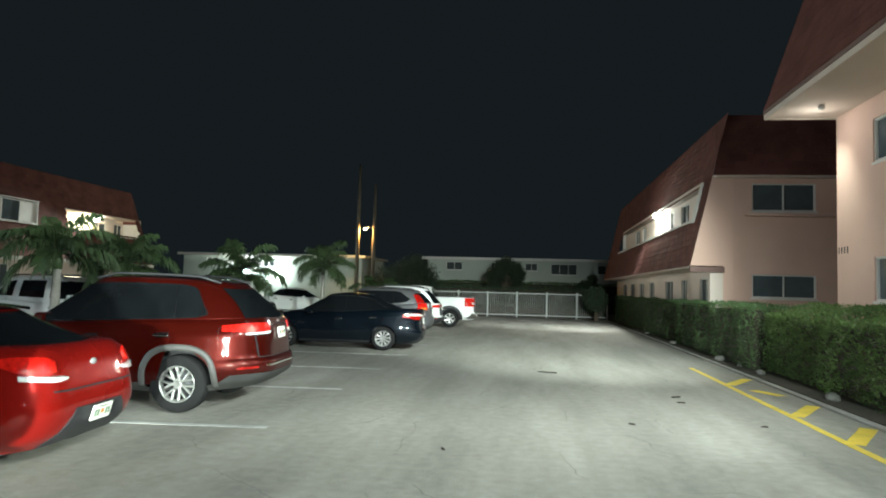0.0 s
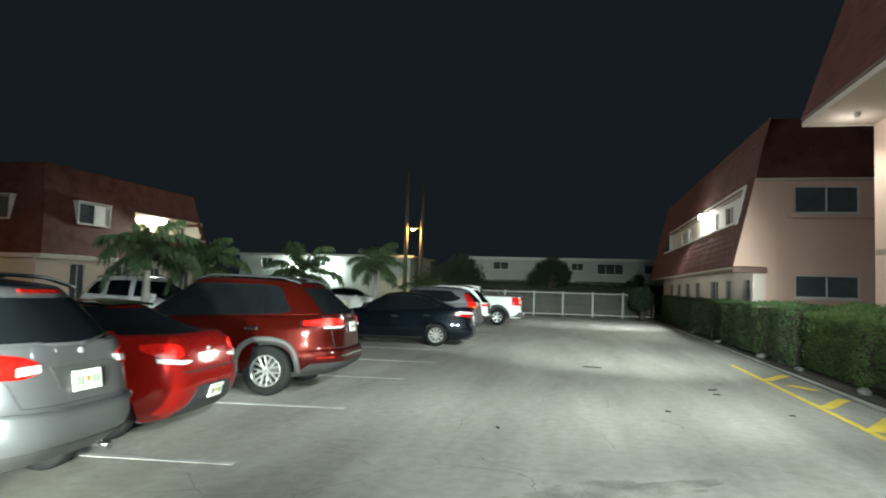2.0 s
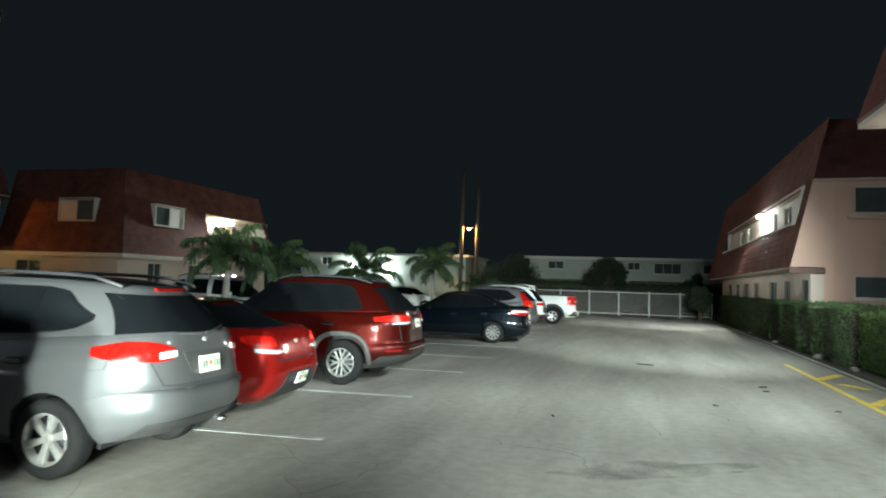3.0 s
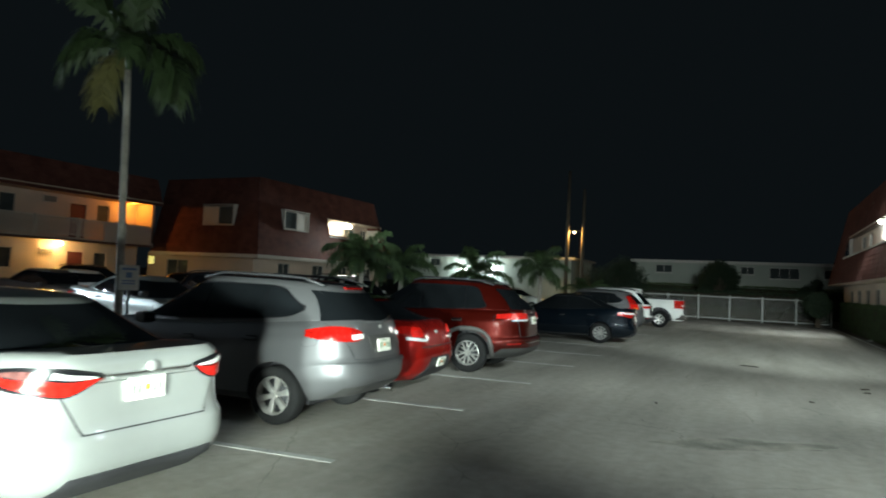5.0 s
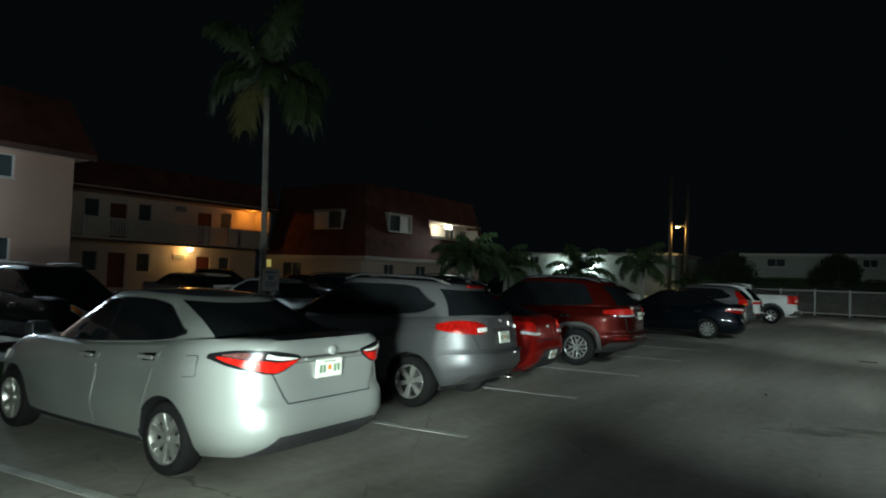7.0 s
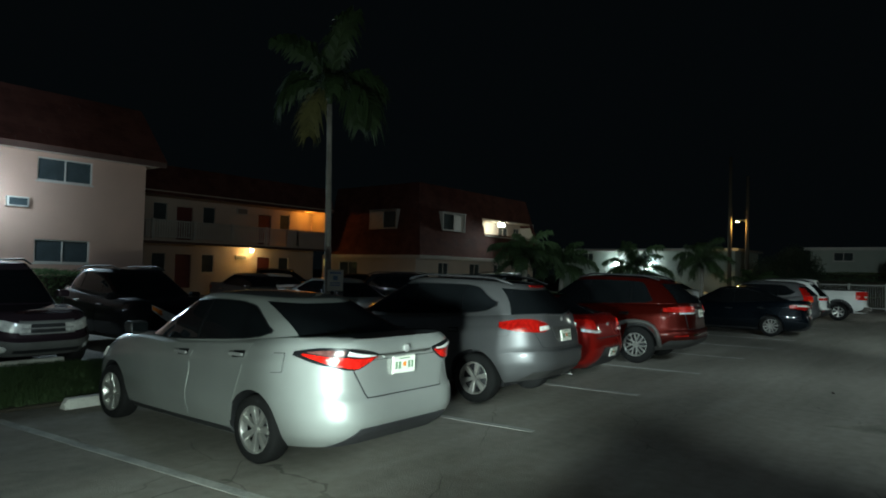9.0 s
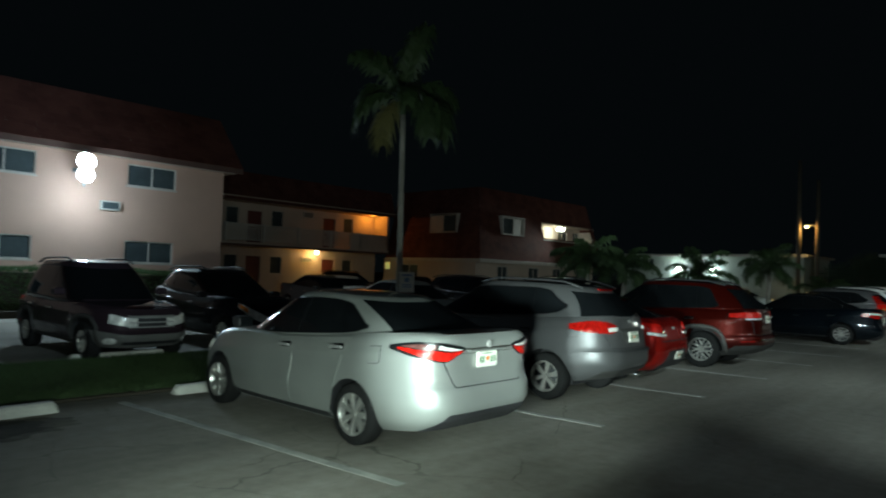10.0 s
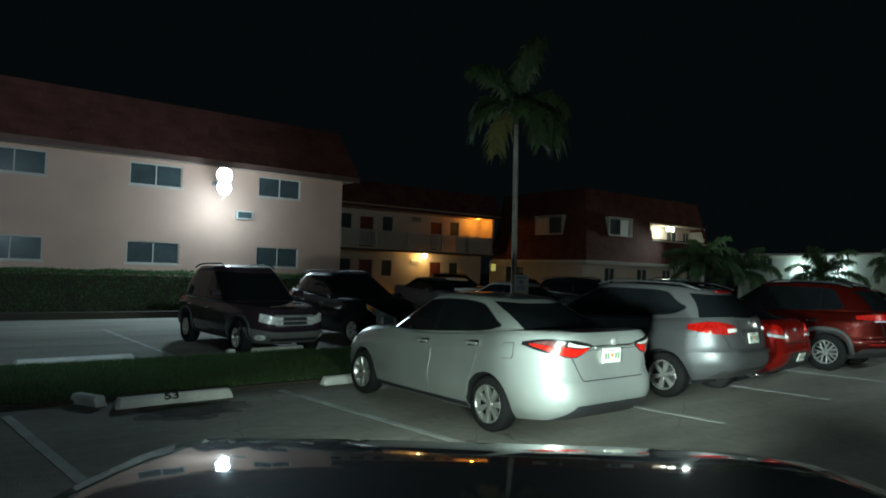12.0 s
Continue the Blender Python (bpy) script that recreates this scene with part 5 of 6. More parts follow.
hatch_red = dict(
    size=(4.22, 1.80, 1.45), clear=0.18, n_tail=7.0, paint=RED_BRIGHT, category="car", label="bright red hatchback coupe parked with its tail to the lane",
    foot=[(0, 0.26), (0.5, 0.2), (0.9, 0.18)], rim=[(0, 1.06), (0.12, 1.11), (0.4, 1.13), (1.4, 1.09), (2.5, 1.02), (3.2, 1.01), (3.7, 0.92), (4.0, 0.80), (4.22, 0.66)],
    tail=[(0, 0.20), (0.15, 0.05), (0.36, 0.0), (0.55, 0.02), (0.72, 0.06), (0.9, 0.12), (1, 0.22)],
    wheel=(0.325, 0.22, 0.225), axles=(0.84, 3.42), spokes=(5, False),
    cabin=dict(base=(0.20, 3.35), roof=(1.05, 2.40), half=(0.79, 0.56), line=[(0.1, 1.26), (0.7, 1.34), (1.2, 1.42), (1.8, 1.45), (2.4, 1.42), (3.3, 1.26)],
               glass=[(0.95, 1.75, 1.28, 1.74, 0.16, 0.82), (1.84, 2.98, 1.82, 2.42, 0.12, 0.84)], rear=(0.70, 0.54, 0.04, 0.99), front=(0.66, 0.50, 0.12, 0.9), nt=3.0, kick=0.4, roof_panel=0.50),
    doors=[(0.95, 1.78, 0.92, 1.77), (1.795, 2.98, 1.78, 2.96)], mirror=(2.72, 1.02),
    tail_lamps=[(131, 147, [(0, 0.84, 0.90), (0.3, 0.77, 0.925), (0.75, 0.76, 0.925), (1, 0.79, 0.88)], RED_VIVID), (135, 153, [(0, 0.70, 0.75), (0.5, 0.69, 0.74), (1, 0.715, 0.735)], CLEAR_LENS)],
    head_lamps=[(14, 42, [(0, 0.62, 0.74), (1, 0.78, 0.92)], CLEAR_LENS)],
    trims=[(True, (0.58, 0.36), 0.0, 0.38, 0.016, PLASTIC, "diffuser"), (False, 0.6, 0.1, 0.4, 0.012, PLASTIC, "grille"), (True, 0.62, 0.585, 0.598, 0.014, PLASTIC, "hatch_gap")],
    plate=(0.27, 0.0), badge=(0.83, 0.0, 0.05, 0.032), sill=0.08)

wagon_red = dict(
    size=(4.95, 1.96, 1.80), clear=0.27, paint=RED_DEEP, category="car", label="deep red sport utility vehicle with grey wheel arches",
    foot=[(0, 0.37), (0.5, 0.32), (0.9, 0.27)], rim=[(0, 1.24), (0.15, 1.28), (0.6, 1.26), (1.8, 1.21), (3.0, 1.16), (3.7, 1.17), (4.3, 1.12), (4.7, 1.03), (4.95, 0.86)],
    tail=[(0, 0.24), (0.12, 0.05), (0.24, 0.0), (0.36, 0.005), (0.44, 0.07), (0.78, 0.09), (1, 0.14)], n_tail=5.0,
    wheel=(0.385, 0.255, 0.245), axles=(1.15, 4.06), spokes=(7, True), rim_tone=ALLOY, gap=0.09,
    cabin=dict(base=(0.10, 3.62), roof=(0.66, 2.70), half=(0.86, 0.655), line=[(0.1, 1.68), (0.6, 1.74), (1.4, 1.79), (2.2, 1.80), (2.75, 1.75), (3.6, 1.54)],
               glass=[(0.90, 1.27, 1.05, 1.29, 0.10, 0.84), (1.285, 2.22, 1.305, 2.20, 0.08, 0.86), (2.24, 3.30, 2.22, 2.74, 0.08, 0.86)], rear=(0.66, 0.53, 0.06, 0.86), front=(0.74, 0.58, 0.12, 0.88),
               rails=True, nt=3.6, kick=0.2),
    doors=[(1.45, 2.21, 1.22, 2.19), (2.225, 3.3, 2.205, 3.28)], handle=CHROME, mirror=(2.98, 1.22), flare=(0.038, ARCH_GREY), arch=2.7,
    tail_lamps=[(130.5, 157, [(0, 0.83, 0.91), (0.4, 0.80, 0.935), (1, 0.83, 0.93)], RED_VIVID), (138, 156, [(0, 0.765, 0.79), (0.6, 0.772, 0.80), (1, 0.79, 0.82)], CLEAR_LENS)],
    head_lamps=[(12, 40, [(0, 0.70, 0.82), (1, 0.76, 0.90)], CLEAR_LENS)],
    trims=[(True, 0.88, 0.0, 0.20, 0.014, CLADDING, "bumper_trim"), (True, 0.62, 0.30, 0.325, 0.014, CHROME, "bumper_strip"), (False, 0.7, 0.55, 0.78, 0.012, CHROME, "grille"), (True, 0.90, 0.40, 0.425, 0.018, RED_DEEP, "bumper_ledge"),
           (True, 0.34, 0.895, 0.91, 0.016, CHROME, "hatch_strip")],
    lid=(0.66, 0.72, 0.44, 0.97), spots=[(0.80, 0.29, 0.07, 0.016, RED_LENS)], wiper=(0.0, -0.42, 0.05, 0.14), flap=(0.55, 0.80), flap_side=1,
    plate=(0.78, 0.0), badge=(0.94, 0.0, 0.07, 0.016), sill=0.13, trim_tone=CLADDING)

sedan_navy = dict(
    size=(4.85, 1.82, 1.47), clear=0.19, paint=NAVY, category="car", label="dark navy sedan parked with its tail to the lane",
    rim=[(0, 1.10), (0.10, 1.15), (0.3, 1.16), (0.8, 1.13), (1.7, 1.07), (3.0, 1.01), (3.6, 1.03), (4.1, 0.96), (4.6, 0.81), (4.85, 0.68)],
    tail=sedan_silver["tail"], wheel=(0.33, 0.215, 0.22), axles=(1.09, 3.865), spokes=(10, False), rim_tone=ALLOY,
    cabin=dict(base=(0.50, 3.70), roof=(1.42, 2.78), half=(0.81, 0.58), line=[(0.4, 1.30), (1.0, 1.40), (1.45, 1.51), (2.2, 1.55), (2.8, 1.51), (3.6, 1.38)],
               glass=[(1.10, 2.19, 1.62, 2.17, 0.12, 0.87), (2.21, 3.40, 2.19, 2.82, 0.12, 0.87)], rear=(0.70, 0.54, 0.10, 0.89), front=(0.68, 0.52, 0.14, 0.88), nt=3.2, nn=3.6, chrome_line=True),
    doors=[(1.48, 2.18, 1.22, 2.16), (2.195, 3.36, 2.175, 3.34)], handle=CHROME, mirror=(3.12, 1.03),
    tail_lamps=[(131, 158, [(0, 0.76, 0.87), (0.5, 0.70, 0.89), (1, 0.74, 0.87)], RED_LENS), (136, 157, [(0, 0.81, 0.87), (1, 0.81, 0.86)], CLEAR_LENS)],
    head_lamps=sedan_silver["head_lamps"], trims=sedan_silver["trims"], plate=(0.66, 0.0), badge=(0.80, 0.0, 0.05, 0.04), sill=0.09, gap=0.05)


def variant(base, **k):
    d = dict(base)
    d.update(k)
    return d


TALL_LAMP = [(133, 144, [(0, 0.74, 0.99), (1, 0.74, 0.98)], RED_VIVID), (135, 142, [(0, 0.76, 0.82), (1, 0.76, 0.82)], AMBER_LENS)]
crossover = variant(crossover_grey, wiper=None, paint=GREY, label="grey crossover with tall tail lights", tail_lamps=TALL_LAMP, exhaust=None,
                    cabin=variant(crossover_grey["cabin"], pillar_lamps=[(133, 145, 0.05, 0.72, RED_LENS)], rear=(0.58, 0.48, 0.06, 0.84)))
offroader = variant(wagon_red, lid=None, wiper=None, size=(4.55, 1.84, 1.80), paint=WHITE_CAR, label="white off-road wagon with dark tail", axles=(0.95, 3.55), spokes=(5, False), flare=(0.05, PLASTIC),
                    rim=[(0, 1.13), (0.15, 1.165), (0.6, 1.16), (1.8, 1.13), (3.0, 1.10), (3.5, 1.11), (4.0, 1.05), (4.35, 0.96), (4.55, 0.82)],
                    trims=[(True, 0.84, 0.0, 0.34, 0.014, PLASTIC, "bumper_trim"), (True, 0.56, 0.42, 0.95, 0.014, PLASTIC, "spare_cover"), (False, 0.7, 0.5, 0.75, 0.012, CHROME, "grille")], badge=None)
wagon_plum = variant(wagon_red, foot=[(0, 0.3), (4.72, 0.27)], size=(4.72, 1.80, 1.72), paint=DARK_PLUM, label="old dark plum sport utility vehicle facing the grass strip", axles=(1.05, 3.84), spokes=(5, False), rim_tone=RIM_WORN,
                   wheel=(0.36, 0.235, 0.20), flare=(0.03, CLADDING),
                   rim=[(0, 1.08), (0.15, 1.10), (0.6, 1.10), (1.8, 1.06), (3.0, 1.04), (3.5, 1.05), (4.1, 1.02), (4.5, 0.98), (4.72, 0.86)],
                   nose=[(0, 0.16), (0.25, 0.02), (0.42, 0.0), (0.50, 0.05), (0.85, 0.07), (1, 0.16)], n_nose=4.6,
                   head_lamps=[(17, 40, [(0, 0.64, 0.86), (1, 0.64, 0.86)], CLEAR_LENS)], fogs=[(0.66, 0.20, 0.075, 0.085)],
                   trims=[(False, 0.86, 0.02, 0.42, 0.014, BUMPER_GREY, "bumper"), (False, 0.40, 0.62, 0.88, 0.014, PLASTIC, "grille"), (False, 0.42, 0.60, 0.635, 0.024, SILVER_TRIM, "grille_strip"),
                          (False, 0.42, 0.865, 0.90, 0.024, SILVER_TRIM, "grille_strip"), (False, 0.40, 0.735, 0.765, 0.024, SILVER_TRIM, "grille_bar"), (False, 0.5, 0.1, 0.2, 0.02, PLASTIC, "bumper_slot")], plate=None, badge=None, exhaust=None)
black_suv = variant(crossover_grey, paint=BLACK_CAR, label="black crossover facing the grass strip", head_lamps=[(15, 46, [(0, 0.62, 0.80), (0.6, 0.68, 0.91), (1, 0.84, 0.95)], CLEAR_LENS), (39, 45.5, [(0, 0.79, 0.91), (1, 0.86, 0.94)], AMBER_LENS)],
                    exhaust=None, plate=None, badge=None, rim_tone=ALLOY)
white_suv = variant(wagon_plum, cabin=variant(wagon_red["cabin"], frame_tone=WHITE_CAR, kick=0.1, nt=4.4, glass=[(0.60, 1.10, 0.84, 1.12, 0.20, 0.80), (1.30, 2.06, 1.32, 2.04, 0.16, 0.82), (2.24, 3.20, 2.22, 2.72, 0.14, 0.84)]), paint=WHITE_CAR, label="white sport utility vehicle with roof rails facing the grass strip", rail_tone=PLASTIC, flare=(0.04, WHITE_CAR), size=(4.55, 1.82, 1.78), axles=(1.0, 3.68),
                    rim=[(0, 1.08), (0.15, 1.12), (0.6, 1.12), (1.8, 1.08), (2.9, 1.06), (3.4, 1.07), (3.9, 1.04), (4.3, 0.98), (4.55, 0.86)])
white_sedan = variant(sedan_navy, paint=WHITE_CAR, label="white sedan parked across the grass strip", exhaust=None)
silver_coupe = variant(sedan_silver, paint=SILVER, label="silver compact sedan across the grass strip")
grey_sedan = variant(sedan_navy, paint=GREY, label="grey sedan parked before the gallery wing")
black_sedan = variant(sedan_navy, paint=BLACK_CAR, label="black sedan parked before the gallery wing")


def pickup(at):
    """A white crew-cab pickup: cab and bonnet skin, an open bed, tail gate and lamps."""
    spec = dict(
        size=(5.85, 2.03, 1.87), clear=0.36, paint=WHITE_CAR, category="pickup truck", label="white pickup truck parked with its tail to the lane",
        rim=[(0, 1.36), (0.2, 1.38), (1.9, 1.38), (2.05, 1.30), (3.6, 1.27), (4.3, 1.25), (5.3, 1.18), (5.7, 1.06), (5.85, 0.9)],
        tail=[(0, 0.12), (0.12, 0.0), (0.30, 0.0), (0.36, 0.10), (1, 0.11)], n_tail=9.0,
        wheel=(0.40, 0.265, 0.245), axles=(1.22, 4.87), spokes=(6, False), gap=0.09, flare=(0.09, PLASTIC),
        cabin=dict(base=(1.95, 4.35), roof=(2.12, 3.45), half=(0.90, 0.70), line=[(1.9, 1.82), (2.5, 1.86), (3.2, 1.87), (3.5, 1.83), (4.3, 1.6)],
                   glass=[(2.12, 2.95, 2.22, 2.93, 0.10, 0.86), (3.02, 4.05, 3.0, 3.5, 0.10, 0.86)], rear=(0.70, 0.60, 0.12, 0.86), front=(0.76, 0.6, 0.12, 0.9), nt=7.0),
        doors=[(2.0, 2.97, 2.0, 2.96), (2.985, 4.1, 2.975, 4.08)], handle=PLASTIC, mirror=(3.8, 1.42),
        tail_lamps=[(131, 151, [(0, 0.60, 0.98), (1, 0.60, 0.98)], RED_VIVID), (138, 150, [(0, 0.70, 0.78), (1, 0.70, 0.78)], CLEAR_LENS)],
        head_lamps=[(14, 40, [(0, 0.62, 0.86), (1, 0.62, 0.86)], CLEAR_LENS)],
        trims=[(True, 0.94, 0.06, 0.30, 0.014, CHROME, "bumper"), (True, 0.70, 0.40, 0.41, 0.008, PLASTIC, "tailgate_gap"), (False, 0.8, 0.4, 0.85, 0.012, PLASTIC, "grille")], plate=(0.18, 0.0))
    ob = car(spec, at, "pickup_truck")
    part("bed_cover", box((0.16, -0.86, 1.375), (1.88, 0.86, 1.425), 0.02), PLASTIC, ob, "black tonneau cover over the bed")
    return ob


def ego_car():
    """The car with its lights on: bonnet, wings, bumper and lit headlights, a tall cabin behind the bonnet."""
    spec = dict(
        size=(5.0, 2.22, 1.3), clear=0.24, paint=EGO, category="car", label="dark steel grey car with its headlights on", group="",
        rim=[(0, 1.02), (1.6, 1.02), (2.4, 1.12), (3.05, 1.26), (3.6, 1.295), (4.1, 1.28), (4.55, 1.215), (4.85, 1.10), (5.0, 0.97)],
        tail=[(0, 0.15), (0.3, 0.0), (1, 0.12)], nose=[(0, 0.14), (0.3, 0.0), (0.6, 0.02), (0.85, 0.07), (1, 0.16)], n_nose=5.4, crown=0.05,
        wide=[(0, 0.86), (0.12, 0.955), (0.33, 1.0), (0.7, 1.0), (0.88, 0.975), (0.96, 0.945), (1, 0.90)],
        wheel=(0.35, 0.225, 0.225), axles=(0.95, 3.95), spokes=(5, True), doors=[(0.75, 1.28, 0.75, 1.28), (1.30, 2.25, 1.30, 2.25)], mirror=(1.95, 1.24), tail_lamps=[(131, 150, [(0, 0.68, 0.92), (1, 0.70, 0.90)], RED_LENS)],
        cabin=dict(base=(0.22, 2.42), roof=(0.52, 1.70), half=(0.98, 0.76), line=[(0.2, 1.84), (0.6, 1.94), (1.2, 1.97), (1.75, 1.92), (2.4, 1.70)], glass=[(0.50, 1.12, 0.62, 1.12, 0.12, 0.84), (1.16, 2.06, 1.14, 1.62, 0.12, 0.84)],
                   rear=(0.80, 0.64, 0.12, 0.84), front=(0.84, 0.66, 0.08, 0.90), nt=5.0),
        head_lamps=[(15, 42, [(0, 0.62, 0.76), (1, 0.72, 0.88)], GLOW_HEAD)], trims=[(False, 0.6, 0.2, 0.55, 0.012, PLASTIC, "grille")], plate=(0.6, 0.0))
    at = CAR_AT - car_dir * 2.25 + car_left * -0.16
    return car(spec, pose(at.x, at.y, 0, 0, 0, CAR_TURN))


car(sedan_silver, pose(-3.60, 1.33, 0, 0, 0, 180.4))
car(crossover_grey, pose(-3.92, 5.12, 0, 0, 0, 182.3))
car(hatch_red, pose(-4.44, 7.76, 0, 0, 0, 184))
car(wagon_red, pose(-3.86, 11.1, 0, 0, 0, 184))
car(sedan_navy, pose(-3.32, 20.71, 0, 0, 0, 184))
car(crossover, pose(-3.6, 24.4, 0, 0, 0, 184))
car(offroader, pose(-3.8, 28.3, 0, 0, 0, 184))
pickup(pose(-2.85, 32.95, 0, 0, 0, 184))
car(wagon_plum, pose(-16.05, 1.0, 0, 0, 0, 3))
car(black_suv, pose(-16.47, 4.02, 0, 0, 0, 3))
car(silver_coupe, pose(-16.4, 10.3, 0, 0, 0, 2))
car(variant(black_suv, label="dark crossover parked beyond the palm"), pose(-16.6, 13.8, 0, 0, 0, 2))
car(white_suv, pose(-16.0, 19.45, 0, 0, 0, 2))
car(white_sedan, pose(-16.9, 40.5, 0, 0, 0, 2))
car(white_sedan, pose(-20.3, 14.3, 0, 0, 0, 182))
car(grey_sedan, pose(-24.8, 13.2, 0, 0, 0, 2))
car(black_sedan, pose(-28.6, 23.2, 0, 0, 0, 95))
car(black_suv, pose(-29.6, 18.5, 0, 0, 0, 3))
ego_car()


# ---------------------------------------------------------------- planting
def leaf_cloud(name, spots, size, mat, seed=1, flat=0.0):
    """Many small bent leaves at the given spots (place, outward way): two faces each."""
    rnd = np.random.RandomState(seed)
    verts, faces = [], []
    for (p, way) in spots:
        p = Vector(p)
        d = (Vector(way) + Vector(rnd.normal(0, 0.6, 3))).normalized()
        s = d.cross(Vector(rnd.normal(0, 1, 3))).normalized()
        k = size * rnd.uniform(0.6, 1.4)
        i = len(verts)
        n = d.cross(s) * k * 0.18
        verts += [p - s * k * 0.28, p + d * k * 0.5 + n, p + s * k * 0.28, p + d * k]
        faces += [(i, i + 1, i + 3), (i + 1, i + 2, i + 3), (i, i + 2, i + 1)]
    return mesh_of(name, verts, faces, mat)


def hedge(x0, x1, y0, y1, top, label, seed=3, per=260, mat=None, size=0.056, slope=0.0):
    """A clipped hedge: a dark twiggy core, leaves all over it, uneven on top and sides."""
    t = thing("hedge", label, "hedge", pose(x0, y0, 0))
    w, l = x1 - x0, y1 - y0
    rnd = np.random.RandomState(seed)
    bm = box((0.16, 0.24, -0.02), (w - 0.16, l - 0.24, top - 0.18 - slope), 0.0)
    part("core", bm, TWIG, t)
    spots = []
    wob = lambda a, b: 0.10 * noise.noise(Vector((a * 0.9, b * 0.9, seed * 3.1))) + 0.05 * noise.noise(Vector((a * 3.1, b * 3.1, seed)))
    for k in range(int(per * l * (w + 0.2))):
        x, y = rnd.uniform(0, w), rnd.uniform(0, l)
        spots.append(((x, y, top - slope * max(0.0, 1 - x / (w * 0.8)) - 0.04 + wob(x, y) - rnd.exponential(0.03)), (-slope, 0, 1)))
    for k in range(int(per * l * top * 1.3)):
        y, z = rnd.uniform(0, l), rnd.uniform(0.08, top - slope)
        spots.append(((0.05 + wob(y, z) + rnd.exponential(0.04), y, z), (-1, 0, 0.5)))
    for k in range(int(per * w * top * 2.2)):
        x = rnd.uniform(0, w)
        z = rnd.uniform(0.08, top - slope * max(0.0, 1 - x / (w * 0.8)))
        spots.append(((x, 0.05 + wob(x, z) + rnd.exponential(0.04), z), (0, -1, 0.5)))
        if k % 2:
            spots.append(((x, l - 0.05, z), (0, 1, 0.5)))
    for k in range(int(per * l * top * 1.2)):
        y, z = rnd.uniform(0, l), rnd.uniform(0.08, top)
        spots.append(((w - 0.05 + wob(y, z), y, z), (1, 0, 0.5)))
    tagged(part("leaves", leaf_cloud("leaves", spots, size, mat or LEAF, seed), None, t), kind="stuff")
    return t


def frond_mesh(length, start, bend, seed, mat, leaflets=58, broad=1.0):
    """One feather frond: a rib that sets off at start degrees and bends over by bend degrees, with hanging leaflets either side. Grows along +x."""
    rnd = random.Random(seed)
    n = 14
    rib, p = [], Vector((0, 0, 0))
    for k in range(n + 1):
        rib.append(p.copy())
        a = radians(start - bend * (k / n) ** 1.25)
        p += Vector((math.cos(a), 0, math.sin(a))) * length / n
    base = tube_mesh("frond", rib, [0.026 * (1 - 0.88 * k / n) for k in range(n + 1)], mat, 5)
    bm = bmesh.new()
    bm.from_mesh(base)
    bpy.data.meshes.remove(base)
    for k in range(leaflets):
        u = 0.16 + 0.84 * k / leaflets
        i = min(n - 1, int(u * n))
        p = rib[i].lerp(rib[i + 1], u * n - i)
        d = (rib[i + 1] - rib[i]).normalized()
        up = Vector((-d.z, 0, d.x))
        ln = length * 0.30 * (0.35 + math.sin(min(1, u * 1.02) * math.pi * 0.92) * 0.85)
        for s_ in (1, -1):
            q = ln * rnd.uniform(0.75, 1.15)
            out = (Vector((0, s_, 0)) * rnd.uniform(0.6, 0.95) + d * rnd.uniform(0.4, 0.8) + up * rnd.uniform(-0.15, 0.35)).normalized()
            mid = p + out * q * 0.5
            tip = p + out * q * 0.85 + Vector((0, 0, -q * rnd.uniform(0.3, 0.8)))
            wv = d * 0.021 * broad * (0.8 + length * 0.2)
            vs = [bm.verts.new(v) for v in (p - wv * 0.5, p + wv * 0.5, mid + wv, mid - wv, tip)]
            bm.faces.new((vs[0], vs[1], vs[2], vs[3]))
            bm.faces.new((vs[3], vs[2], vs[4]))
    me = bpy.data.meshes.new("frond")
    bm.to_mesh(me)
    bm.free()
    me.materials.append(mat)
    return me


def palm(x, y, trunk, frond, count, label, seed=1, lean=0.1, dry=2, thick=0.12, lean_y=0.0):
    rnd = random.Random(seed)
    t = thing("palm_tree", label, "palm tree", pose(x, y, 0), "palms along the grass strip")
    n = 26
    pts = [Vector((lean * (k / n) ** 1.3, lean_y * (k / n) ** 1.3, trunk * k / n)) for k in range(n + 1)]
    rad = [thick * (1.45 if k == 0 else 1.0) * (1 - 0.35 * k / n) * (1 + 0.05 * (k % 2)) for k in range(n + 1)]
    part("trunk", tube_mesh("trunk", pts, rad, TRUNK, 12), None, t)
    top = pts[-1]
    part("crown_shaft", tube_mesh("crown_shaft", [top, top + Vector((0, 0, 0.18)), top + Vector((0.01, 0, 0.42))], [thick * 0.72, thick * 0.85, thick * 0.4], FROND, 10), None, t)
    for k in range(count):
        e = (k + 0.5) / count
        up = 82 - 88 * e + rnd.uniform(-6, 6)
        old = k >= count - dry
        me = frond_mesh(frond * rnd.uniform(0.88, 1.1) * (0.9 if old else 1), up, (rnd.uniform(100, 135) if trunk > 3 else rnd.uniform(78, 108)) if e > 0.25 else rnd.uniform(60, 95), seed * 31 + k, FROND_DRY if old else FROND, 50, 2.0 if trunk > 3 else 1.2)
        f = part("frond", me, None, t, "yellowing hanging frond" if old else "")
        f.matrix_local = Matrix.Translation(top + Vector((0, 0, 0.34))) @ Matrix.Rotation(k * 2.39996 + rnd.uniform(-0.25, 0.25), 4, "Z")
    return t


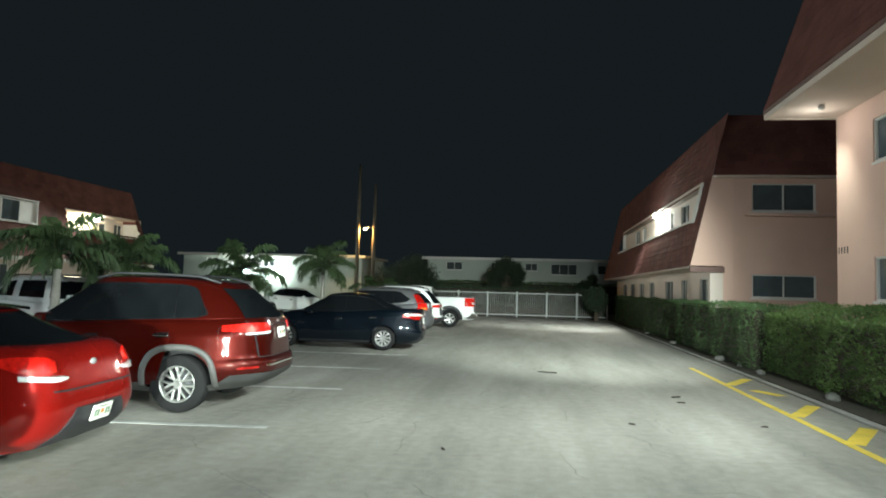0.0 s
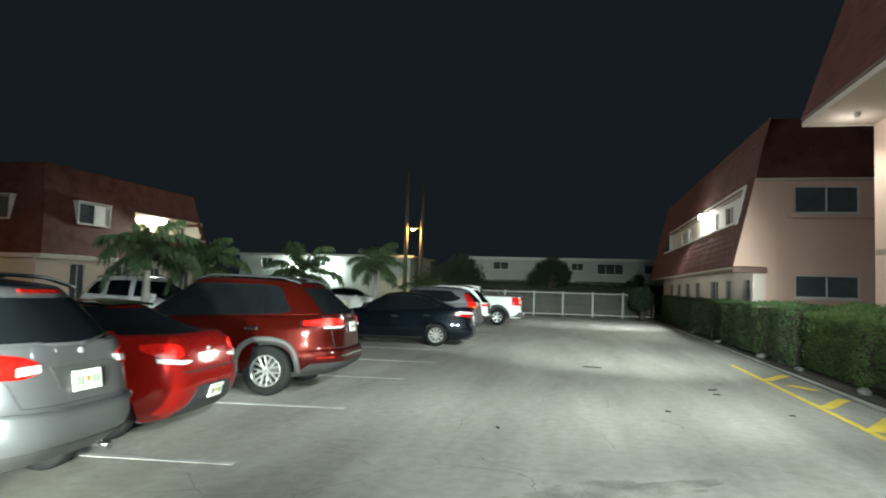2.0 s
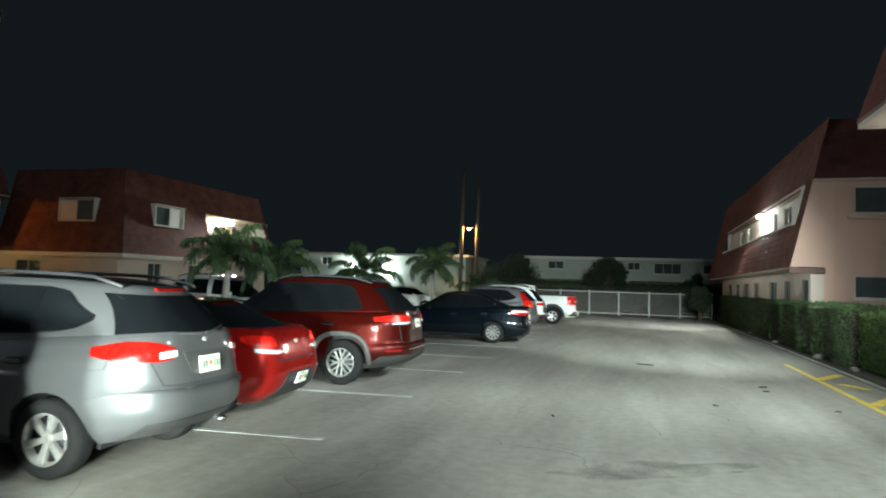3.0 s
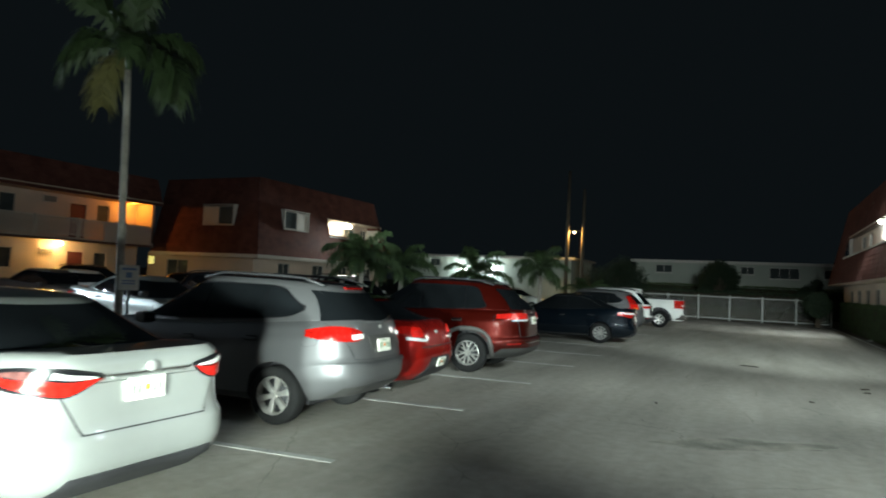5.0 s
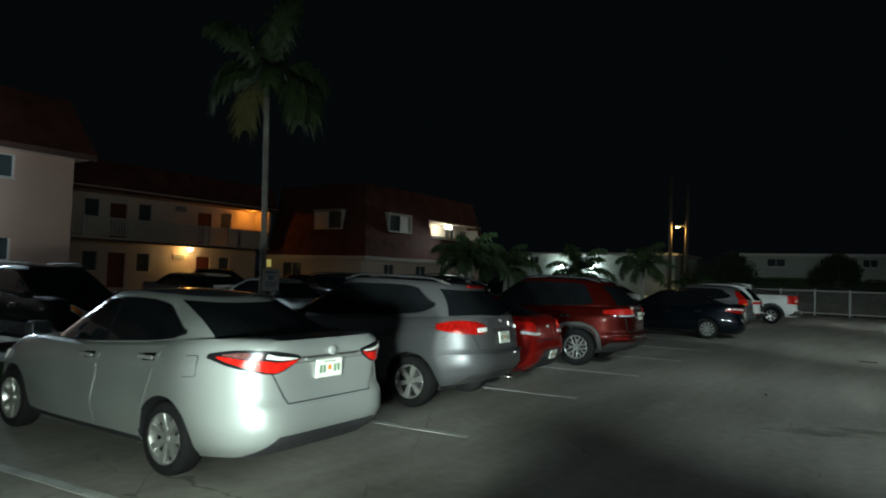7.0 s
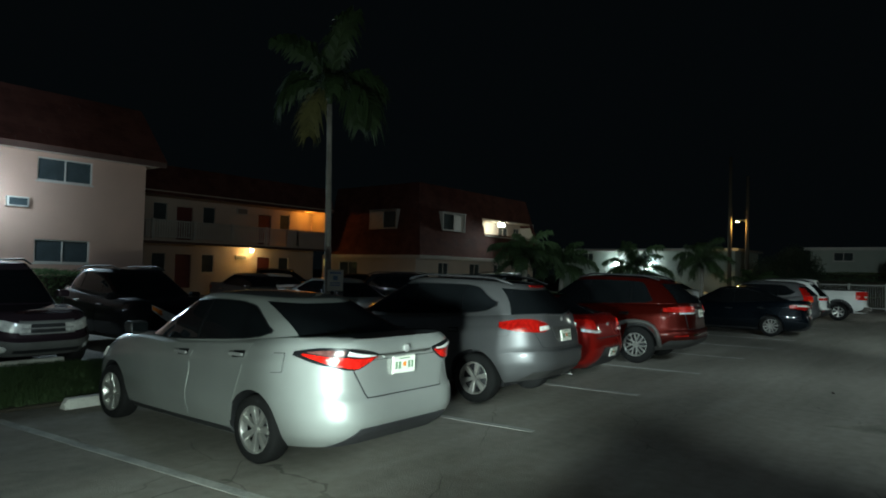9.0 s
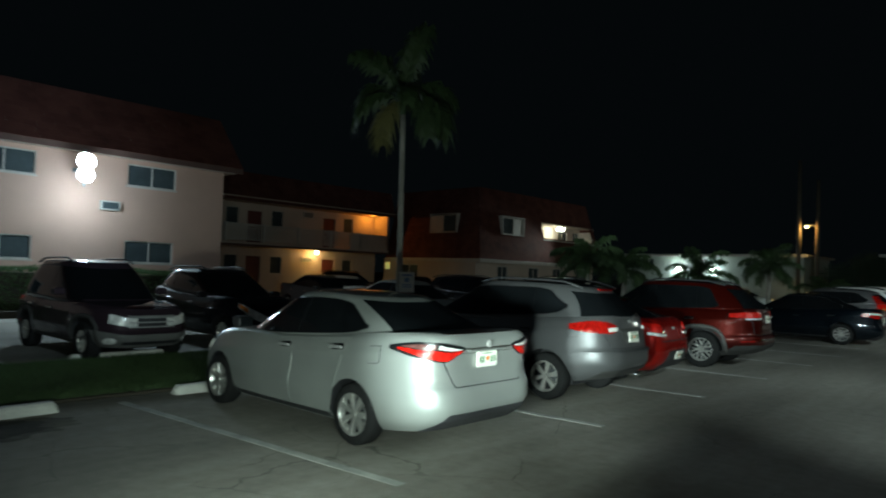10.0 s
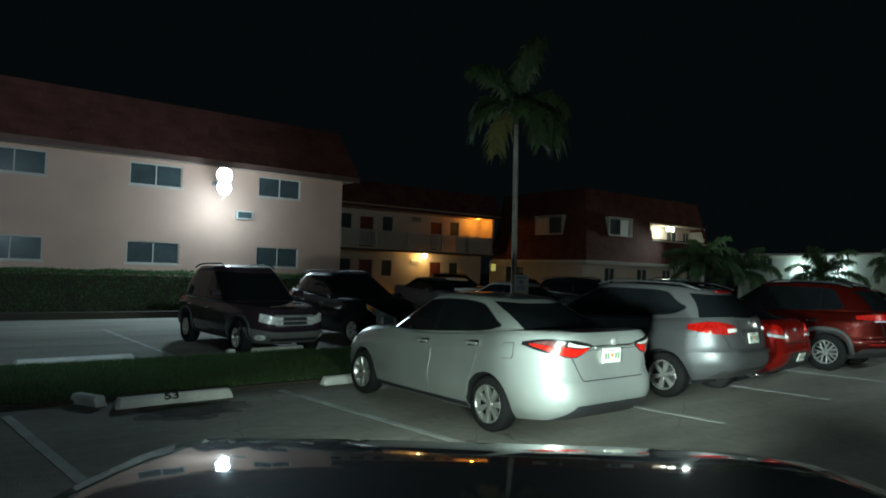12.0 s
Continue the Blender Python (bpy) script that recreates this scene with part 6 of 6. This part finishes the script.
def tree(x, y, high, spread, label, seed=5, mat=None):
    """A dark broad-leaved tree: trunk, limbs and many leaf clumps with gaps."""
    rnd = np.random.RandomState(seed)
    t = thing("tree", label, "tree", pose(x, y, 0))
    part("trunk", tube_mesh("trunk", [(0, 0, 0), (0.05, 0, high * 0.3), (0, 0.1, high * 0.6)], [0.16, 0.12, 0.07], WOOD_POLE, 8), None, t)
    spots = []
    for k in range(22):
        a, e = rnd.uniform(0, 6.28), rnd.uniform(-0.55, 1.3)
        q = rnd.uniform(0.5, 0.78)
        c = Vector((spread * q * math.cos(a) * math.cos(e), spread * q * math.sin(a) * math.cos(e), high * (0.5 + 0.42 * q * math.sin(e))))
        part("limb", tube_mesh("limb", [(0, 0.05, high * 0.35), c * 0.55 + Vector((0, 0, c.z * 0.3)), c], [0.05, 0.03, 0.012], WOOD_POLE, 5), None, t)
        for _ in range(560):
            o = Vector(rnd.normal(0, 1, 3)).normalized() * spread * 0.36 * rnd.uniform(0.3, 1.05)
            spots.append((c + o, o))
    tagged(part("crown", leaf_cloud("crown", spots, 0.15, mat or LEAF_DARK, seed), None, t), kind="stuff")
    return t


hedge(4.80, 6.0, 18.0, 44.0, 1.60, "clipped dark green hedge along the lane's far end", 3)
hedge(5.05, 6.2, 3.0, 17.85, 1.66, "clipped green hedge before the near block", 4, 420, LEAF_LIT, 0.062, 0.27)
hedge(-23.7, -22.5, -16.0, 8.8, 1.55, "clipped dark hedge under the salmon wall", 6, 300, None, 0.085)
hedge(-9.0, 4.5, 45.85, 46.3, 0.95, "creeper growing along the foot of the fence", 9, 70)
hedge(-9.0, 4.6, 47.2, 48.4, 2.0, "low dark hedge behind the white fence", 8, 110, LEAF_DARK, 0.09)
hedge(-10.0, 9.5, 59.6, 60.6, 2.55, "clipped green hedge at the foot of the pale house", 12, 60, None, 0.13)
palm(-10.66, 6.66, 5.33, 1.60, 10, "tall slim palm with a grey ringed trunk on the grass strip", 2, 0.50, 1, 0.08, -0.56)
palm(-10.5, 14.75, 1.95, 1.28, 13, "young feather palm on the grass strip", 3, 0.05, 0, 0.12)
palm(-10.6, 17.4, 1.8, 1.3, 14, "young feather palm on the grass strip", 4, 0.05, 0, 0.12)
palm(-10.5, 23.8, 1.7, 1.6, 15, "young feather palm on the grass strip", 5, 0.05, 0, 0.12)
palm(-10.6, 33.4, 2.3, 1.7, 15, "young feather palm on the grass strip", 6, 0.05, 0, 0.12)
palm(-10.0, 42.5, 0.9, 1.8, 13, "low feather palm near the fence", 7, 0.0, 0, 0.12)
tree(-2.45, 57.0, 5.0, 1.75, "dark round tree before the pale house", 5)
tree(4.3, 57.0, 3.6, 1.1, "dark bush before the pale house", 6)
tree(-10.6, 56.0, 4.6, 2.8, "dark bush before the pale house", 7)
tree(3.75, 44.2, 2.3, 0.85, "dark shrub grown against the end of the fence", 8)


# ---------------------------------------------------------------- grass strip, kerbs, stops
part("grass_strip", box((-12.05, -24, 0.0), (-8.55, 46, 0.045), 0.02), SOIL)
tagged(bpy.data.objects["grass_strip"], "raised earth strip between the two parking rows", "ground", kind="structure")


def grass(x0, x1, y0, y1, per, z, name="grass"):
    rnd = np.random.RandomState(11)
    n = int((x1 - x0) * (y1 - y0) * per)
    verts, faces = [], []
    for k in range(n):
        x, y = rnd.uniform(x0, x1), rnd.uniform(y0, y1)
        a, h, w = rnd.uniform(0, 6.28), rnd.uniform(0.03, 0.085), rnd.uniform(0.004, 0.008)
        dx, dy, lx, ly = w * math.cos(a), w * math.sin(a), rnd.normal(0, 0.03), rnd.normal(0, 0.03)
        i = len(verts)
        verts += [(x - dx, y - dy, z), (x + dx, y + dy, z), (x + lx, y + ly, z + h)]
        faces.append((i, i + 1, i + 2))
    ob = part(name, mesh_of(name, verts, faces, GRASS))
    return tagged(ob, "short mown grass on the parking strip", "grass", kind="stuff")


grass(-12.0, -8.6, -9, 4, 2600, 0.044)
grass(-12.0, -8.6, 4, 30, 500, 0.044)


def wheel_stop(x, y, turn, long=1.6, number=False, label="white painted concrete wheel stop"):
    t = thing("wheel_stop", label, "wheel stop", pose(x, y, 0, 0, 0, turn), "wheel stops")
    h = long / 2
    verts = []
    for yy, k in ((-h, 0.55), (-h + 0.05, 1.0), (-h * 0.6, 1.0), (0, 1.0), (h * 0.6, 1.0), (h - 0.05, 1.0), (h, 0.55)):
        verts += [(-0.085, yy, 0), (-0.08 * k, yy, 0.09 * k), (-0.055 * k, yy, 0.125 * k), (0.055 * k, yy, 0.125 * k), (0.08 * k, yy, 0.09 * k), (0.085, yy, 0)]
    faces = [(i * 6 + j, i * 6 + j + 1, i * 6 + j + 7, i * 6 + j + 6) for i in range(6) for j in range(5)] + [(5, 4, 3, 2, 1, 0), tuple(36 + k for k in range(6))]
    part("block", mesh_of("block", verts, faces, CONCRETE), None, t)
    if number:
        cu = bpy.data.curves.new("stall_number", "FONT")
        cu.body, cu.size, cu.align_x, cu.align_y, cu.extrude = "53", 0.105, "CENTER", "CENTER", 0.002
        cu.offset = 0.0035
        tmp = new("text_tmp", cu)
        dg = bpy.context.evaluated_depsgraph_get()
        me = bpy.data.meshes.new_from_object(tmp.evaluated_get(dg))
        bpy.data.objects.remove(tmp)
        me.materials.clear()
        me.materials.append(BLACK)
        ob = part("stall_number", me, None, t, "black stencilled number 53")
        ob.matrix_local = pose(0.074, -0.08, 0.104, 55, 0, 90)
        ob.scale = (1.9, 1.25, 1.0)
    return t


wheel_stop(-8.05, -2.02, 3, 1.5, True, "white concrete wheel stop with a stencilled stall number")
wheel_stop(-8.46, -2.98, -63, 0.52, False, "short broken white wheel stop beside the grass")
for y in (1.05, 4.6, 7.7, 10.9, 14.0, 17.2, 20.6, 24.0):
    wheel_stop(-8.35, y, 3)
for y in (-5.6, -2.5, 1.1, 4.6, 9.1, 12.4, 15.5, 18.6):
    wheel_stop(-12.25, y, 2, 1.9)

part("kerb", box((4.46, -30, 0.0), (4.60, 46.4, 0.035), 0.012), KERB)
tagged(bpy.data.objects["kerb"], "low worn concrete edging along the planting bed", "kerb", kind="structure")
part("planting_bed", box((4.605, -30, -0.015), (6.27, 46.4, 0.05)), SOIL)
tagged(bpy.data.objects["planting_bed"], "dark mulch bed along the block", "ground", kind="structure")
part("planting_bed", box((-23.95, -24, -0.015), (-22.2, 9.2, 0.22), 0.02), SOIL)
tagged(bpy.data.objects["planting_bed.001"], "raised mulch bed under the salmon wall", "ground", kind="structure")


# ---------------------------------------------------------------- fence, poles, sign, cabinet
def fence():
    t = thing("fence", "white metal picket fence closing the lot", "fence", pose(-9.0, 45.6, 0))
    L, H = 13.6, 1.66
    for k in range(8):
        x = L * k / 7
        part("post", box((x - 0.05, -0.05, 0), (x + 0.05, 0.05, H + 0.06), 0.01), METAL_WHITE, t)
    for z in (0.18, H - 0.06):
        part("rail", box((0.05, -0.02, z - 0.03), (L - 0.05, 0.02, z + 0.03), 0.006), METAL_WHITE, t)
    x = 0.16
    me = bpy.data.meshes.new("picket")
    bm = box((-0.008, -0.008, 0.10), (0.008, 0.008, H - 0.02))
    bm.to_mesh(me)
    bm.free()
    me.materials.append(METAL_WHITE)
    while x < L - 0.1:
        p = part("picket", me, None, t)
        p.location = (x, 0.032, 0)
        x += 0.125


def utility_pole(x, y, high, label):
    t = thing("utility_pole", label, "utility pole", pose(x, y, 0))
    part("shaft", tube_mesh("shaft", [(0, 0, 0), (0.02, 0, high * 0.5), (0.05, 0, high)], [0.20, 0.17, 0.13], WOOD_POLE, 12), None, t)
    return t


fence()
utility_pole(-16.2, 60.4, 13.0, "tall timber utility pole lit amber near its foot")
utility_pole(-14.75, 60.6, 11.2, "timber utility pole carrying a street lamp")
sl = thing("street_lamp", "lit amber street lamp on a pole arm", "street lamp", pose(-15.45, 60.4, 7.08))
part("arm", tube_mesh("arm", [(0.66, 0.15, -0.1), (0.35, 0.05, 0.14), (0.0, 0, 0.10)], [0.03, 0.03, 0.03], GREY_BOX, 8), None, sl)
part("head", box((-0.32, -0.14, 0.0), (0.16, 0.14, 0.16), 0.05), GREY_BOX, sl)
part("lens", box((-0.20, -0.09, -0.09), (0.04, 0.09, -0.003), 0.035), GLOW_WARM, sl, "glowing amber lens")

ps = thing("parking_sign", "white parking notice with blue bars on a thin post", "sign", pose(-10.29, 6.53, 0, 0, 0, -42))
part("post", tube_mesh("post", [(-0.03, 0, 0), (-0.03, 0, 1.8)], [0.025, 0.025], GREY_BOX, 8), None, ps)
pan = part("panel", box((0.0, -0.17, 1.34), (0.012, 0.17, 1.80), 0.006), PLATE, ps)
for z0, z1, y0, y1 in ((1.71, 1.75, -0.12, 0.12), (1.57, 1.67, -0.05, 0.05), (1.50, 1.525, -0.11, 0.11), (1.45, 1.475, -0.11, 0.11)):
    part("bar", box((0.0135, y0, z0), (0.0155, y1, z1)), SIGN_BLUE, pan)

STONE = material("grey_field_stone", (0.13, 0.125, 0.11), 0.9, spread=0.35, scale=5, fine=40, bump=0.5)


def stone(x, y, s, seed):
    rnd = np.random.RandomState(seed)
    bm = bmesh.new()
    bmesh.ops.create_icosphere(bm, subdivisions=2, radius=s)
    for v in bm.verts:
        v.co = Vector((v.co.x * 1.5, v.co.y, v.co.z * 0.7)) * (1 + 0.35 * noise.noise(v.co * 6 + Vector((seed, 0, 0))))
    t = part("stone", bm, STONE, None, "", True)
    t.matrix_world = pose(x, y, 0.05 + s * 0.35, 0, 0, rnd.uniform(0, 180))
    tagged(t, "pale stone lying at the foot of the hedge", "stone", "stones along the bed")


for i, (x, y, s) in enumerate(((4.85, 13.9, 0.13), (4.8, 17.3, 0.10), (4.85, 18.9, 0.08), (4.8, 20.3, 0.14), (4.7, 26.0, 0.10), (4.75, 31.5, 0.09))):
    stone(x, y, s, i + 1)


def litter(x, y, s, seed):
    """A scrap lying on the asphalt."""
    rnd = random.Random(seed)
    verts = [(rnd.uniform(0.7, 1.2) * s * math.cos(a) * 1.8, rnd.uniform(0.7, 1.2) * s * math.sin(a) * 0.6, 0.006 + 0.012 * (i % 2)) for i, a in enumerate([k * 0.785 for k in range(8)])]
    verts += [(v[0], v[1], 0.0) for v in verts]
    t = part("leaf_scrap", mesh_of("leaf_scrap", verts, [tuple(range(8))] + [(i, i + 8, (i + 1) % 8 + 8, (i + 1) % 8) for i in range(8)], TWIG))
    t.matrix_world = pose(x, y, 0.002, 0, 0, rnd.uniform(0, 180))
    tagged(t, "dark dry leaf lying on the asphalt", "leaf", "leaves on the lane")



OIL = material("oil_soaked_asphalt", (0.075, 0.072, 0.062), 0.95, spread=0.4, scale=3, fine=50, bump=0.4, spec=0.03)


def stain(x, y, turn, long, wide, mat, label, seed):
    """A worn or oil-soaked patch with a ragged outline, a skin on the asphalt."""
    verts = [(0, 0, 0.004)]
    n = 46
    for k in range(n):
        a = 2 * math.pi * k / n
        r = 1 + 0.45 * noise.noise(Vector((math.cos(a) * 1.6, math.sin(a) * 1.6, seed))) + 0.3 * noise.noise(Vector((math.cos(a) * 5, math.sin(a) * 5, seed)))
        verts.append((math.cos(a) * long * r, math.sin(a) * wide * r, 0.004))
    ob = part("asphalt_patch", mesh_of("asphalt_patch", verts, [(0, 1 + k, 1 + (k + 1) % n) for k in range(n)], mat))
    ob.matrix_world = pose(x, y, 0.001 if mat is not OIL else 0.004, 0, 0, turn)
    tagged(ob, label, "asphalt patch", kind="structure")


STAIN = material("oil_stained_asphalt", (0.15, 0.14, 0.118), 0.95, spread=0.45, scale=2.5, fine=50, bump=0.4, spec=0.05)
WORN = material("worn_asphalt", (0.21, 0.20, 0.172), 0.95, spread=0.5, scale=2.5, fine=50, bump=0.4, spec=0.05)
stain(0.15, 6.75, 28, 0.95, 0.26, WORN, "dark worn patch in the lane's asphalt", 2.3)
stain(-7.45, -2.0, 88, 0.72, 0.50, STAIN, "faded edge of an oil stain in an empty parking bay", 5.1)
stain(-7.48, -2.02, 80, 0.50, 0.34, OIL, "dark oil stain in an empty parking bay", 6.4)
stain(-6.6, 1.9, 80, 0.5, 0.3, STAIN, "dark oil stain under a parked car", 7.7)

for i, (x, y, s) in enumerate(((0.12, 16.36, 0.12), (2.23, 13.64, 0.07), (2.19, 13.05, 0.035), (-1.2, 9.0, 0.03), (1.1, 11.0, 0.03), (2.9, 11.3, 0.025))):
    litter(x, y, s, i)
